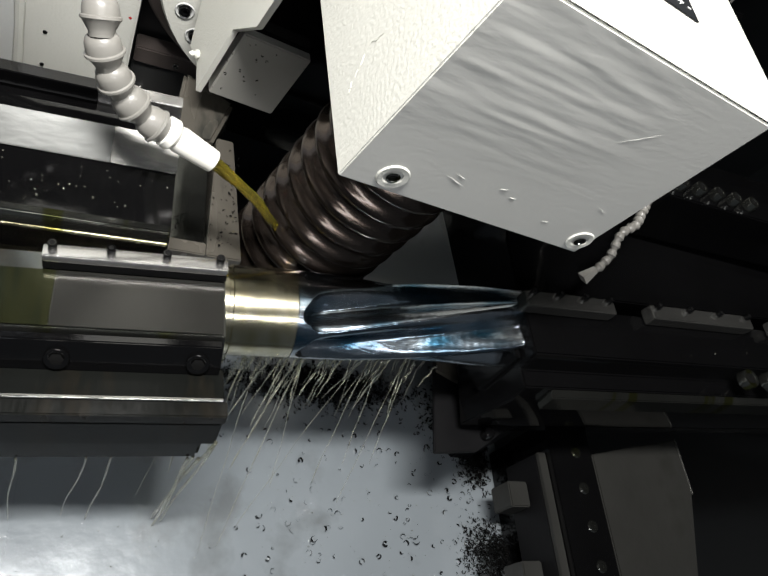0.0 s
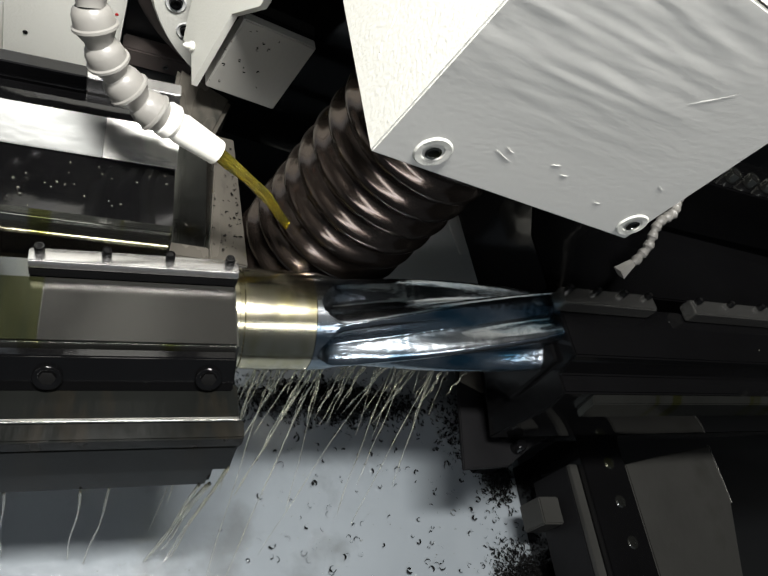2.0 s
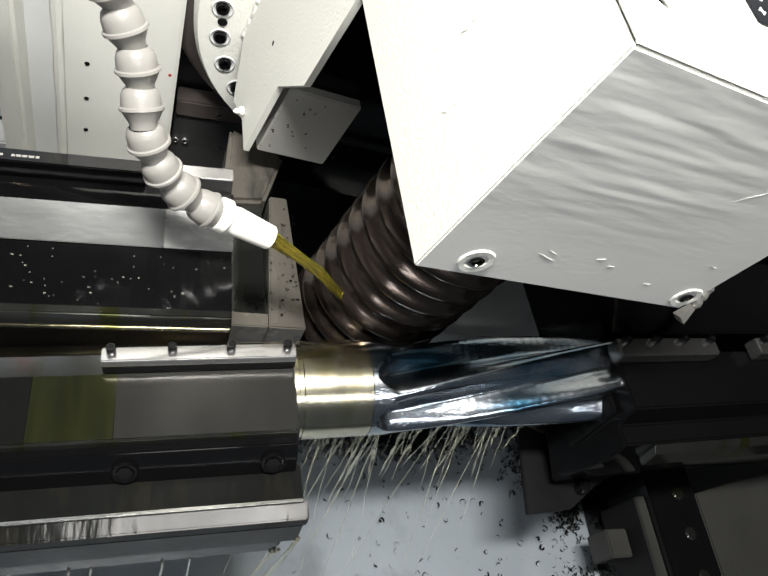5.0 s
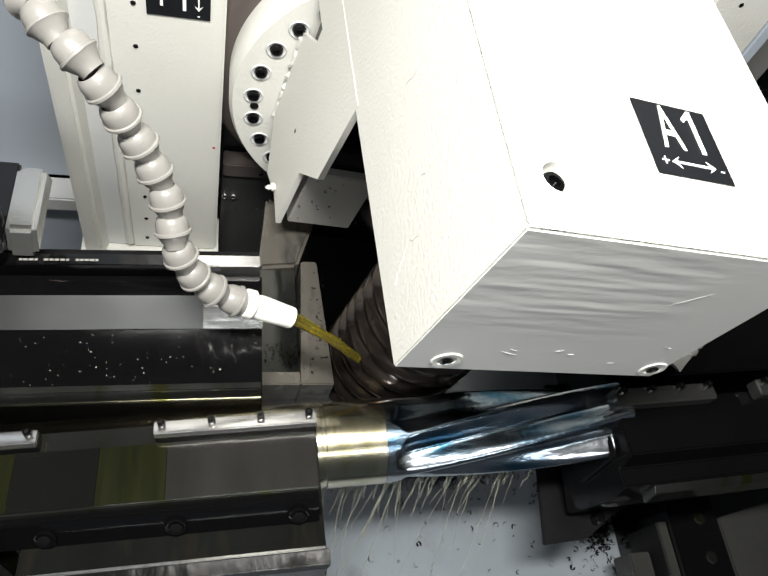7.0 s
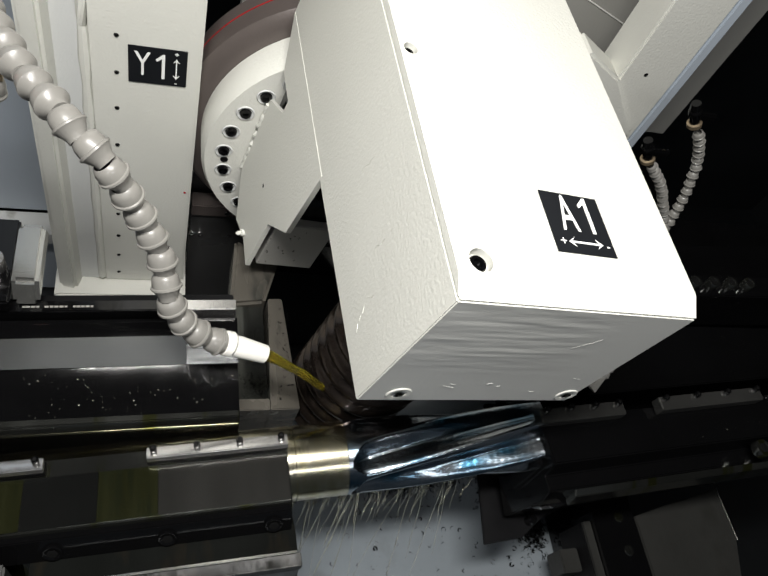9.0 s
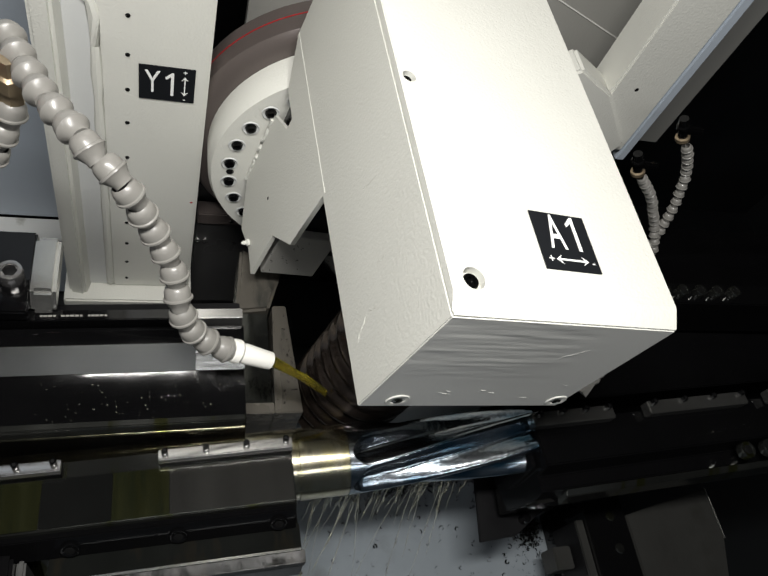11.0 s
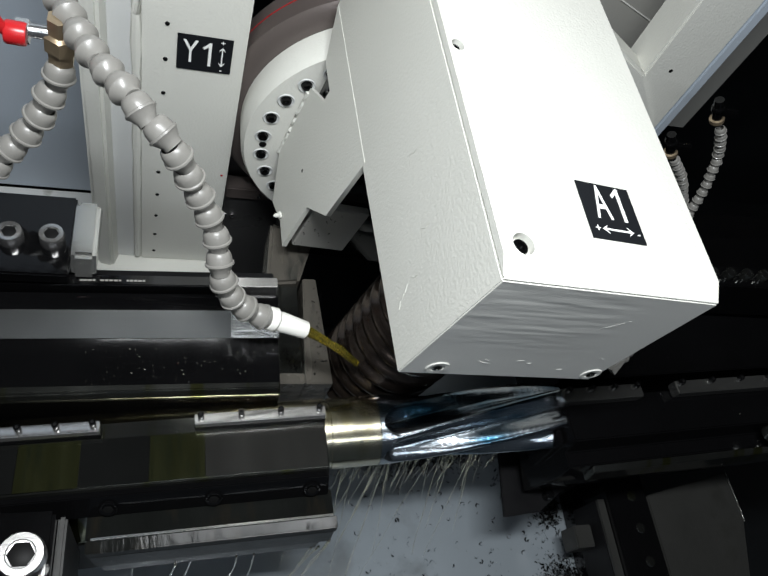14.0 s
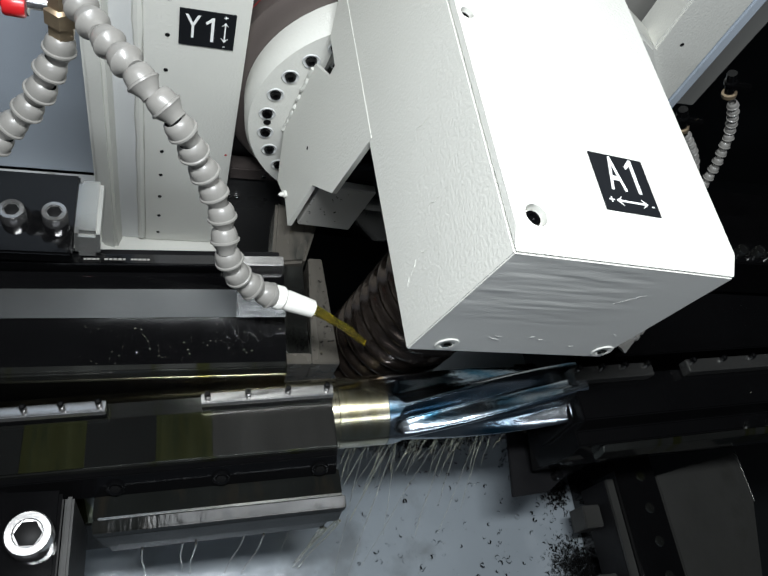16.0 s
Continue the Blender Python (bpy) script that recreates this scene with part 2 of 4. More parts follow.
def smooth_path(points, step):
    """Points at even steps on a smooth curve through the given ones."""
    p = [Vector(q) for q in points]
    p = [2 * p[0] - p[1]] + p + [2 * p[-1] - p[-2]]
    dense = []
    for i in range(1, len(p) - 2):
        for k in range(40):
            t = k / 40
            a, b, c, d = p[i - 1], p[i], p[i + 1], p[i + 2]
            dense.append(0.5 * (2 * b + (c - a) * t + (2 * a - 5 * b + 4 * c - d) * t * t + (3 * b - a - 3 * c + d) * t ** 3))
    dense.append(p[-2])
    out, gone = [dense[0]], 0.0
    for a, b in zip(dense, dense[1:]):
        gone += (b - a).length
        if gone >= step:
            out.append(b)
            gone = 0.0
    if gone > step * 0.5:
        out.append(dense[-1])
    else:
        out[-1] = dense[-1]
    return out


def screw(parent, p, d, r, h, material=DARKSTEEL, label="socket head screw"):
    """A socket head cap screw standing on p along d: head, and the hexagonal socket in it."""
    m = along(p, d)
    head = part("screw", lathe([(0, 0), (r, 0), (r, h * 0.86), (r * 0.93, h), (r * 0.64, h), (r * 0.60, h * 0.93), (0, h * 0.90)], m, 24), material, parent, label)
    part("socket", lathe([(0, h * 0.905), (r * 0.57, h * 0.945), (r * 0.58, h * 0.94)], m, 6), HOLE, head, "dark hexagonal socket")
    return head


def text_part(text, size, m, parent, name="lettering"):
    """Letters of the built-in font as a thin mesh; m maps the letters' plane (x right, y up) into the world."""
    cu = bpy.data.curves.new(name, "FONT")
    cu.body, cu.size, cu.extrude, cu.align_x, cu.align_y = text, size, 0.0002, "CENTER", "CENTER"
    tmp = bpy.data.objects.new(name, cu)
    me = bpy.data.meshes.new_from_object(tmp)
    bpy.data.objects.remove(tmp)
    bm = bmesh.new()
    bm.from_mesh(me)
    bm.transform(m)
    bpy.data.meshes.remove(me)
    return part(name, bm, LETTER, parent, "white printed lettering")


def digit_one(m, h, parent):
    """A figure one with a flag, drawn as a thin plate; m maps its plane into the world."""
    w = h * 0.10
    outline = [(-w / 2, -h / 2), (w / 2, -h / 2), (w / 2, h / 2), (-w * 0.3, h / 2), (-h * 0.24, h * 0.28), (-h * 0.20, h * 0.20), (-w / 2, h * 0.33)]
    return part("figure", prism(outline, 0, 0.0004, "z", 0, m), LETTER, parent, "white printed figure one")


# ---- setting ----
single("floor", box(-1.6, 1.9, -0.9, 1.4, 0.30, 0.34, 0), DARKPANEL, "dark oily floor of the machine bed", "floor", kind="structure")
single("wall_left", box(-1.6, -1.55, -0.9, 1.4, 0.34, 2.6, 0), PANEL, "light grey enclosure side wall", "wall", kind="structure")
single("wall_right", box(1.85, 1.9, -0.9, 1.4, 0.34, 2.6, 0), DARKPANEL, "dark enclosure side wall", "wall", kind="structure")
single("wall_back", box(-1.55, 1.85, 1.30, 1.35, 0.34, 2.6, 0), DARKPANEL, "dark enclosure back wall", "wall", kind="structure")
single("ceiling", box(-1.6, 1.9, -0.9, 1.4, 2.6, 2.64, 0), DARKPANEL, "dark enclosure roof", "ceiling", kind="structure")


# ---- work lamp above the spindle head ----


def build_lamp():
    lamp = thing("machine_lamp", LAMP_POSE, "long sealed machine work lamp under the roof", "lamp")
    part("housing", prism([(-0.12, 0.004), (-0.10, 0.05), (0.10, 0.05), (0.12, 0.004)], -0.32, 0.32, "x", 0.003, LAMP_POSE), PANEL, lamp)
    part("hanger", box(-0.02, 0.02, -0.02, 0.02, 0.0505, 0.435, 0.002, LAMP_POSE), PANEL, lamp)
    shop = thing("shop_lamp", SHOP_POSE, "long shop ceiling lamp in front of the machine", "lamp")
    part("housing", prism([(-0.09, 0.004), (-0.07, 0.05), (0.07, 0.05), (0.09, 0.004)], -0.67, 0.67, "x", 0.003, SHOP_POSE), PANEL, shop)
    for x in (-0.45, 0.65):
        part("hanger", tube([(x, -0.871, 2.270), (x, -0.871, 2.5985)], [0.008, 0.008], 10), PANEL, shop)


build_lamp()

# ---- column with the slide label ----
BACK = (0, -1, 0)


def build_column():
    col = thing("machine_column", pose(-0.05, 0.80, 0.34), "light grey cast machine column with textured paint", "machine column")
    part("face_plate", box(-0.078, 0.042, 0.735, 0.80, 0.690, 1.75, 0.003), PAINT, col)
    part("side_rib", prism([(-0.150, 0.775), (-0.142, 0.722), (-0.118, 0.716), (-0.112, 0.735), (-0.108, 0.790)], 0.60, 1.75, "z", 0.004), PAINT, col)
    part("side_panel", box(-0.115, -0.077, 0.738, 0.80, 0.690, 1.75, 0.002), PANEL, col)
    part("seam_bead", tube([(-0.081, 0.737, 0.70 + 0.04 * i) for i in range(14)] + [(-0.084, 0.737, 1.235), (-0.092, 0.737, 1.250), (-0.112, 0.737, 1.255)], [0.006 + 0.001 * math.sin(3 * i) for i in range(17)], 8), PAINT, col)
    part("foot_ledge", box(-0.150, 0.046, 0.705, 0.80, 0.655, 0.690, 0.003), PAINT, col, "white painted foot ledge")
    for z in (1.225, 1.173, 1.122, 1.068, 1.005, 0.916, 0.864, 0.812, 0.762, 0.715):
        part("screw_hole", lathe([(0, 0.0010), (0.0021, 0.0010), (0.0028, 0.0)], along((-0.048 - (1.17 - z) * 0.018, 0.7348, z), BACK), 14), HOLE, col)
    part("rust_spot", lathe([(0, 0.0008), (0.002, 0.0)], along((0.034, 0.7348, 0.92), BACK), 8), RED, col)
    lab = part("axis_label", box(-0.0365, 0.0260, 0.7335, 0.7350, 1.112, 1.163, 0.0003), LABEL, col, "black axis label plate")
    m = Matrix.Translation((0, 0.7332, 0)) @ pose(0, 0, 0, 90)
    text_part("Y", 0.047, Matrix.Translation((-0.0215, 0, 1.1385)) @ m @ Matrix.Diagonal((0.60, 1, 1, 1)), lab)
    digit_one(Matrix.Translation((0.0005, 0, 1.1385)) @ m, 0.034, lab)
    text_part("+", 0.010, Matrix.Translation((0.0145, 0, 1.1575)) @ m, lab)
    text_part("-", 0.010, Matrix.Translation((0.0145, 0, 1.1170)) @ m, lab)
    outline = [(0, -0.016), (0.004, -0.010), (0.0007, -0.0125), (0.0007, 0.0095), (0.004, 0.007), (0, 0.013), (-0.004, 0.007), (-0.0007, 0.0095), (-0.0007, -0.0125), (-0.004, -0.010)]
    part("arrow", prism([(0.0145 + p, 1.1385 + q) for p, q in outline], 0.7329, 0.7333, "y", 0), LETTER, lab, "white double arrow")
    return col


build_column()

# wall panels and posts behind
single("wall_panel", box(-0.60, -0.150, 0.95, 0.97, 0.58, 1.9, 0.002), BLUEPANEL, "pale blue-grey sheet panel of the enclosure wall", "wall panel", kind="structure")
single("wall_ledge", box(-0.60, -0.152, 0.90, 0.949, 0.545, 0.578, 0.003), PANEL, "white sheet-metal ledge along the wall", "ledge", kind="structure")
single("lower_panel", box(-0.60, -0.152, 0.93, 0.949, 0.345, 0.544, 0.002), BLUEPANEL, "blue-grey lower wall sheet", "wall panel", kind="structure")
single("rear_panel", box(0.10, 0.90, 0.93, 0.95, 0.95, 2.2, 0.002), SHADEPAINT, "light grey rear cover plate with a seam", "cover plate", kind="structure")
# the recess's darkness is put into this sheet's near-black colour
single("dark_recess", box(0.046, 0.60, 0.80, 0.82, 0.345, 1.08, 0.002), DARKPANEL, "near-black sheet for the dark recess behind the swivel ring", "cover plate", kind="structure")


def build_recess_plate():
    g = thing("steel_plate", pose(0.10, 0.785, 0.60), "shaded grey steel plate beside the column foot", "cover plate")
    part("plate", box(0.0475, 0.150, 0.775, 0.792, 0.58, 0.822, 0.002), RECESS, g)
    part("top_bar", box(0.0475, 0.200, 0.770, 0.797, 0.824, 0.850, 0.002), REDGREY, g, "brown-grey bar along the plate's top")
    for x in (0.052, 0.064):
        screw(g, (x, 0.7745, 0.777), BACK, 0.0042, 0.004, BRIGHT, "small bright screw")
    for x in (0.10, 0.15):
        screw(g, (x, 0.7695, 0.837), BACK, 0.0036, 0.003, BRIGHT, "small bright screw")


build_recess_plate()


def build_panel_marks():
    """Seam and holes of the rear cover plate."""
    seam = thing("panel_seam", pose(0.45, 0.93, 1.2), "thin pale joint line across the rear cover plate", "joint")
    part("bead", tube([(0.28, 0.9295, 1.300), (0.45, 0.9295, 1.240), (0.70, 0.9295, 1.150)], [0.0012, 0.0012, 0.0012], 6), WHITESHEET, seam)
    for x, z in ((0.520, 1.165), (0.565, 1.235), (0.430, 1.190)):
        part("screw_hole", lathe([(0, 0.0008), (0.0045, 0.0008), (0.0055, 0.0)], along((x, 0.9298, z), BACK), 14), HOLE, seam)


build_panel_marks()


def build_post():
    post = thing("support_post", pose(0.60, 0.76, 1.10), "white painted upright support post carrying coolant hoses", "post")
    part("post", box(0.566, 0.650, 0.742, 0.80, 1.10, 1.9, 0.003), PAINT, post)
    part("edge_strip", box(0.6505, 0.668, 0.742, 0.80, 1.08, 1.9, 0.003), BLUEPANEL, post, "blue-grey edge strip")
    part("foot_bracket", prism([(0.470, 1.215), (0.500, 1.240), (0.565, 1.205), (0.640, 1.120), (0.625, 1.090), (0.590, 1.085)], 0.735, 0.78, "y", 0.004), PAINT, post)
    part("screw_hole", lathe([(0, 0.0008), (0.003, 0.0)], along((0.60, 0.7418, 1.215), BACK), 10), HOLE, post)
    return post


build_post()

# ---- swivel ring and head ----
RX, RZ = 0.226, 1.040


def build_ring():
    ring = thing("swivel_ring", pose(RX, 0.74, RZ), "round steel swivel flange with socket screws", "swivel flange")
    back = along((RX, 0.800, RZ), BACK)
    part("outer_ring", lathe([(0, 0), (0.205, 0), (0.205, 0.045), (0.198, 0.052), (0.182, 0.054), (0, 0.054)], back, 96), REDGREY, ring, "brown-grey painted outer ring")
    part("red_line", lathe([(0.2052, 0.020), (0.2058, 0.020), (0.2058, 0.0212), (0.2052, 0.0212)], back, 96), RED, ring, "thin red line round the ring")
    part("flange", lathe([(0, 0.0545), (0.178, 0.0545), (0.178, 0.090), (0.174, 0.0985), (0, 0.1)], back, 96), PAINT, ring, "light grey flange")
    for deg in range(112, 262, 13):
        a = radians(deg)
        p = (RX + 0.152 * math.cos(a), 0.7005, RZ + 0.152 * math.sin(a))
        part("counterbore", lathe([(0.0070, -0.001), (0.0098, 0.0012), (0.0110, 0.0)], along(p, BACK), 20), PANEL, ring)
        part("screw", lathe([(0, 0.0002), (0.0030, 0.0002), (0.0035, 0.0030), (0.0060, 0.0030), (0.0072, 0.0)], along(p, BACK), 18), BLACK, ring, "black socket screw")
    a = radians(183)
    part("pin_hole", lathe([(0, 0.001), (0.0040, 0.001), (0.0050, 0)], along((RX + 0.150 * math.cos(a), 0.7005, RZ + 0.150 * math.sin(a)), BACK), 14), HOLE, ring)
    return ring


build_ring()

HEAD = Matrix.Translation((0.1459, 0.2961, 1.2245)) @ pose(0, 0, 0, 1.4, 8.7, 2.2)
HW, HT, HLINE = 0.206, 0.1635, 0.1555


def holed_cover(holes):
    """The cover plate with a chamfered front and round counterbores sunk into its top."""
    bm = prism([(-0.0035, HLINE), (0.0125, HT), (0.434, HT), (0.434, HLINE)], 0.0, HW, "x", 0.0008)
    top = max(bm.faces, key=lambda f: f.calc_area() * (f.normal.z > 0.9))
    rim = list(top.edges)
    bmesh.ops.delete(bm, geom=[top], context="FACES_ONLY")
    n, low = 28, HLINE + 0.0006
    for x, y, r in holes:
        ring = [bm.verts.new((x + r * math.cos(2 * math.pi * i / n), y + r * math.sin(2 * math.pi * i / n), HT)) for i in range(n)]
        foot = [bm.verts.new((v.co.x, v.co.y, low)) for v in ring]
        rim += [bm.edges.new((ring[i], ring[(i + 1) % n])) for i in range(n)]
        for i in range(n):
            bm.faces.new((ring[i], foot[i], foot[(i + 1) % n], ring[(i + 1) % n]))
        bm.faces.new(foot)
    bmesh.ops.triangle_fill(bm, edges=rim, use_beauty=True)
    bmesh.ops.recalc_face_normals(bm, faces=bm.faces)
    bm.transform(HEAD)
    return bm


def build_head():
    head = thing("spindle_head", HEAD, "light grey swivelling spindle head housing with axis label", "spindle head")
    # housing over the cutter, and the arm behind it
    housing = part("housing", prism([(-0.0035, 0), (-0.0035, HLINE - 0.0008), (0.434, HLINE - 0.0008), (0.434, -0.0025), (0.210, -0.0025)], 0, HW, "x", 0.0010, HEAD), PAINT, head, "textured housing with a scuffed and repainted front")
    housing.data.materials.append(SCUFFED)
    for face in housing.data.polygons:
        face.material_index = 1 if face.normal.y < -0.75 else 0
    part("arm", prism([(0.2105, 0.004), (0.433, 0.004), (0.394, -0.046), (0.351, -0.046), (0.352, -0.064), (0.402, -0.095), (0.398, -0.215), (0.347, -0.255), (0.302, -0.234), (0.2645, -0.2345), (0.262, -0.145), (0.2175, -0.097)], -0.0004, 0.0050, "x", 0, HEAD), PAINT, head)
    # the foot's shade under the housing comes from the darker paint colour
    part("arm_foot", prism([(0.2648, -0.1465), (0.2760, -0.1465), (0.3000, -0.2335), (0.2672, -0.2335)], 0.0123, 0.082, "x", 0.0012, HEAD), SHADEPAINT, head, "chip-strewn foot of the arm")
    # black body added so the open gap behind the arm reads as dark
    part("gap_filler", prism([(0.2770, -0.003), (0.404, -0.003), (0.398, -0.213), (0.347, -0.250), (0.3020, -0.2325), (0.2770, -0.145)], 0.0125, HW - 0.006, "x", 0.002, HEAD), BLACK, head, "black filler for the dark gap behind the arm")
    part("lower_casing", prism([(0.310, -0.2330), (0.3900, -0.2330), (0.3900, -0.345), (0.330, -0.345)], 0.035, HW - 0.010, "x", 0.002, HEAD), BLACK, head)
    part("top_cover", holed_cover(((0.0185, 0.0220, 0.0088), (0.0085, 0.206, 0.0058))), PAINT, head, "smooth top cover plate")
    for uu, ww in ((0.030, 0.014), (0.196, 0.014)):
        p, d = HEAD @ Vector((uu, -0.0036, ww)), HEAD.to_3x3() @ Vector((0, -1, 0))
        part("screw_cup", lathe([(0.0045, -0.002), (0.0065, 0.0008), (0.0098, 0.0010), (0.0108, 0.0)], along(p, d), 24), PAINT, head)
        part("screw", lathe([(0, 0.0002), (0.0026, 0.0002), (0.0030, 0.0015), (0.0046, 0.0012)], along(p, d), 16), DARKSTEEL, head, "recessed socket screw")
    for uu, vv, r in ((0.0185, 0.0220, 0.0062), (0.0085, 0.206, 0.0040)):
        p, d = HEAD @ Vector((uu, vv, HLINE + 0.0008)), HEAD.to_3x3() @ Vector((0, 0, 1))
        part("screw", lathe([(0, 0.0016), (r * 0.5, 0.0016), (r * 0.55, 0.0040), (r * 0.9, 0.0040), (r, 0.0032), (r, 0)], along(p, d), 20), BLACK, head, "black sunken socket screw")
    p = HEAD @ Vector((-0.0002, 0.316, -0.146))
    part("side_hole", lathe([(0, 0.0004), (0.0022, 0.0004), (0.0028, 0)], along(p, HEAD.to_3x3() @ Vector((-1, 0, 0))), 12), HOLE, head)
    p = HEAD @ Vector((-0.002, 0.306, -0.226))
    part("grease_nipple", lathe([(0, 0), (0.0045, 0), (0.0045, 0.003), (0.0025, 0.004), (0.003, 0.007), (0.001, 0.010), (0, 0.010)], along(p, HEAD.to_3x3() @ Vector((-1, -0.3, 0))), 14), PAINT, head)
    # label on the cover
    lab = part("axis_label", box(0.0845, 0.1375, 0.0360, 0.0875, HT + 0.0004, HT + 0.0012, 0.0002, HEAD), LABEL, head, "black axis label plate")
    top = HEAD @ Matrix.Translation((0.1110, 0.0617, HT + 0.0014))
    text_part("A", 0.045, top @ Matrix.Translation((-0.0075, 0.0065, 0)) @ Matrix.Diagonal((0.52, 1, 1, 1)), lab)
    digit_one(top @ Matrix.Translation((0.0125, 0.008, 0)), 0.031, lab)
    text_part("+", 0.010, top @ Matrix.Translation((-0.019, -0.017, 0)), lab)
    text_part("-", 0.010, top @ Matrix.Translation((0.021, -0.017, 0)), lab)
    outline = [(-0.015, 0), (-0.009, 0.004), (-0.0115, 0.0008), (0.0125, 0.0008), (0.010, 0.004), (0.016, 0), (0.010, -0.004), (0.0125, -0.0008), (-0.0115, -0.0008), (-0.009, -0.004)]
    part("arrow", prism([(0.1115 + p, 0.0452 + q) for p, q in outline], HT + 0.0012, HT + 0.0016, "z", 0, HEAD), LETTER, lab, "white double arrow")
    # filler ridges and scratches in the paint
    for u0, w0, u1, w1, rr in ((0.060, 0.030, 0.074, 0.026, 0.0006), (0.064, 0.034, 0.071, 0.032, 0.0005), (0.098, 0.034, 0.104, 0.036, 0.0006), (0.110, 0.030, 0.115, 0.031, 0.0006), (0.130, 0.100, 0.150, 0.118, 0.0003), (0.150, 0.020, 0.156, 0.021, 0.0005), (0.176, 0.049, 0.184, 0.047, 0.0004)):
        part("paint_ridge", tube([HEAD @ Vector((u0 + (u1 - u0) * k / 4, -0.0037, w0 + (w1 - w0) * k / 4 + 0.0003 * math.sin(2 * k))) for k in range(5)], [rr * 0.05, rr * 0.22, rr * 0.30, rr * 0.22, rr * 0.05], 6), SCUFFED, head)
    for v0, w0, v1, w1 in ((0.055, 0.060, 0.060, 0.045), (0.058, 0.042, 0.050, 0.028), (0.085, 0.090, 0.088, 0.072), (0.30, -0.06, 0.312, -0.02), (0.155, 0.10, 0.16, 0.075), (0.05, 0.025, 0.044, 0.02)):
        part("paint_ridge", tube([HEAD @ Vector((-0.0002, v0 + (v1 - v0) * k / 4 + 0.001 * math.sin(2.5 * k), w0 + (w1 - w0) * k / 4)) for k in range(5)], [0.00005, 0.0002, 0.0003, 0.0002, 0.00005], 6), PAINT, head)
    # weld bead where the arm meets the flange
    rnd = random.Random(4)
    pts = [HEAD @ Vector((-0.0004 + rnd.uniform(-0.0006, 0.0006), 0.400 + rnd.uniform(-0.0015, 0.0015), -0.100 - 0.115 * (i / 20))) for i in range(21)]
    part("weld_bead", tube(pts, [rnd.uniform(0.0024, 0.0036) for _ in pts], 8), PAINT, head, "lumpy painted weld bead")
    return head


build_head()


def build_hob():
    """The cutter hangs under the head; its teeth run in ribs round it."""
    axis = (HEAD.to_3x3() @ Vector((0, 0, 1))).normalized()
    centre = Vector((0.230, 0.424, 1.037))
    top = centre + axis * ((1.212 - 1.037) / axis.z)
    m = along(top, -axis)
    hob = thing("hob_cutter", m, "spinning bronze-coated ribbed hob cutter wet with oil", "hob cutter")
    prof, pitch, length = [(0, 0), (0.050, 0.0), (0.058, 0.003)], 0.0235, 0.285
    h = 0.006
    while h < length:
        for k in range(10):
            c = 0.5 + 0.5 * math.cos(2 * math.pi * k / 10)
            prof.append((0.0590 + 0.0080 * c ** 0.8, h + pitch * k / 10))
        h += pitch
    prof += [(0.052, h + 0.002), (0, h + 0.002)]
    part("ribbed_body", lathe(prof, m, 80), HOBSTEEL, hob)
    part("arbor", lathe([(0, -0.03), (0.032, -0.03), (0.032, -0.0005), (0, -0.0005)], m, 40), BLACK, hob, "black spindle nose")
    return hob, m


HOB, HOB_POSE = build_hob()

# ---- workpiece ----
BAR_Y, BAR_Z, BAR_R = 0.3165, 1.0060, 0.0380
WORK_POSE = pose(0.13, BAR_Y, BAR_Z) @ pose(0, 0, 0, 0, -6.0, 1.6)


def build_workpiece():
    lay = WORK_POSE @ Matrix.Translation((-0.13, -BAR_Y, -BAR_Z))
    work = thing("workpiece", WORK_POSE, "long steel bar with freshly cut helical flutes, wet with oil", "workpiece")
    m = lay @ along((-0.75, BAR_Y, BAR_Z), (1, 0, 0))
    R = BAR_R
    part("shaft", lathe([(0, 0), (R, 0), (R, 0.884), (R - 0.0012, 0.8845), (R - 0.0012, 0.8875), (R, 0.888), (R, 0.9395), (0, 0.9395)], m, 96), GOLDOIL, work, "smooth oil-wet steel shank")
    bm = bmesh.new()
    nx, na, lobes, x0, x1 = 260, 208, 6, 0.190, 0.420
    rows = []
    for i in range(nx + 1):
        x = x0 + (x1 - x0) * i / nx
        row = []
        for k in range(na):
            a = 2 * math.pi * k / na
            ph = lobes * (a + (x - x0) * 2 * math.pi / 1.15)
            ph = (ph + math.pi) % (2 * math.pi) - math.pi
            flute = (0.5 + 0.5 * math.cos(ph)) ** 0.85
            # each flute runs out where the round cutter left it
            run = min(1.0, max(0.0, (x - x0 - 0.004 - 0.014 * (1 - flute)) / 0.020))
            run = math.sqrt(max(0.0, 1 - (1 - run) ** 2))
            r = R - (0.0125 * flute + 0.00003 * math.sin(2 * math.pi * x / 0.0075)) * run
            row.append(bm.verts.new((x, BAR_Y + r * math.cos(a), BAR_Z + r * math.sin(a))))
        rows.append(row)
    for a, b in zip(rows, rows[1:]):
        for k in range(na):
            bm.faces.new((a[k], a[(k + 1) % na], b[(k + 1) % na], b[k]))
    bm.faces.new(rows[0])
    bm.faces.new(rows[-1][::-1])
    bmesh.ops.recalc_face_normals(bm, faces=bm.faces)
    bm.transform(lay)
    part("fluted_section", rounded(bm), ROTORSTEEL, work, "freshly cut helical flutes, blue with oil")
    return work


WORK = build_workpiece()

# ---- guide jaws on both sides ----


# the guide and the bar climb towards the cutter
FRONT_TILT = Matrix.Translation((0.1221, 0.2905, 1.0568)) @ pose(0, 0, 0, -5.95, -6.57, 1.18) @ Matrix.Translation((-0.12, -0.28, -1.07))
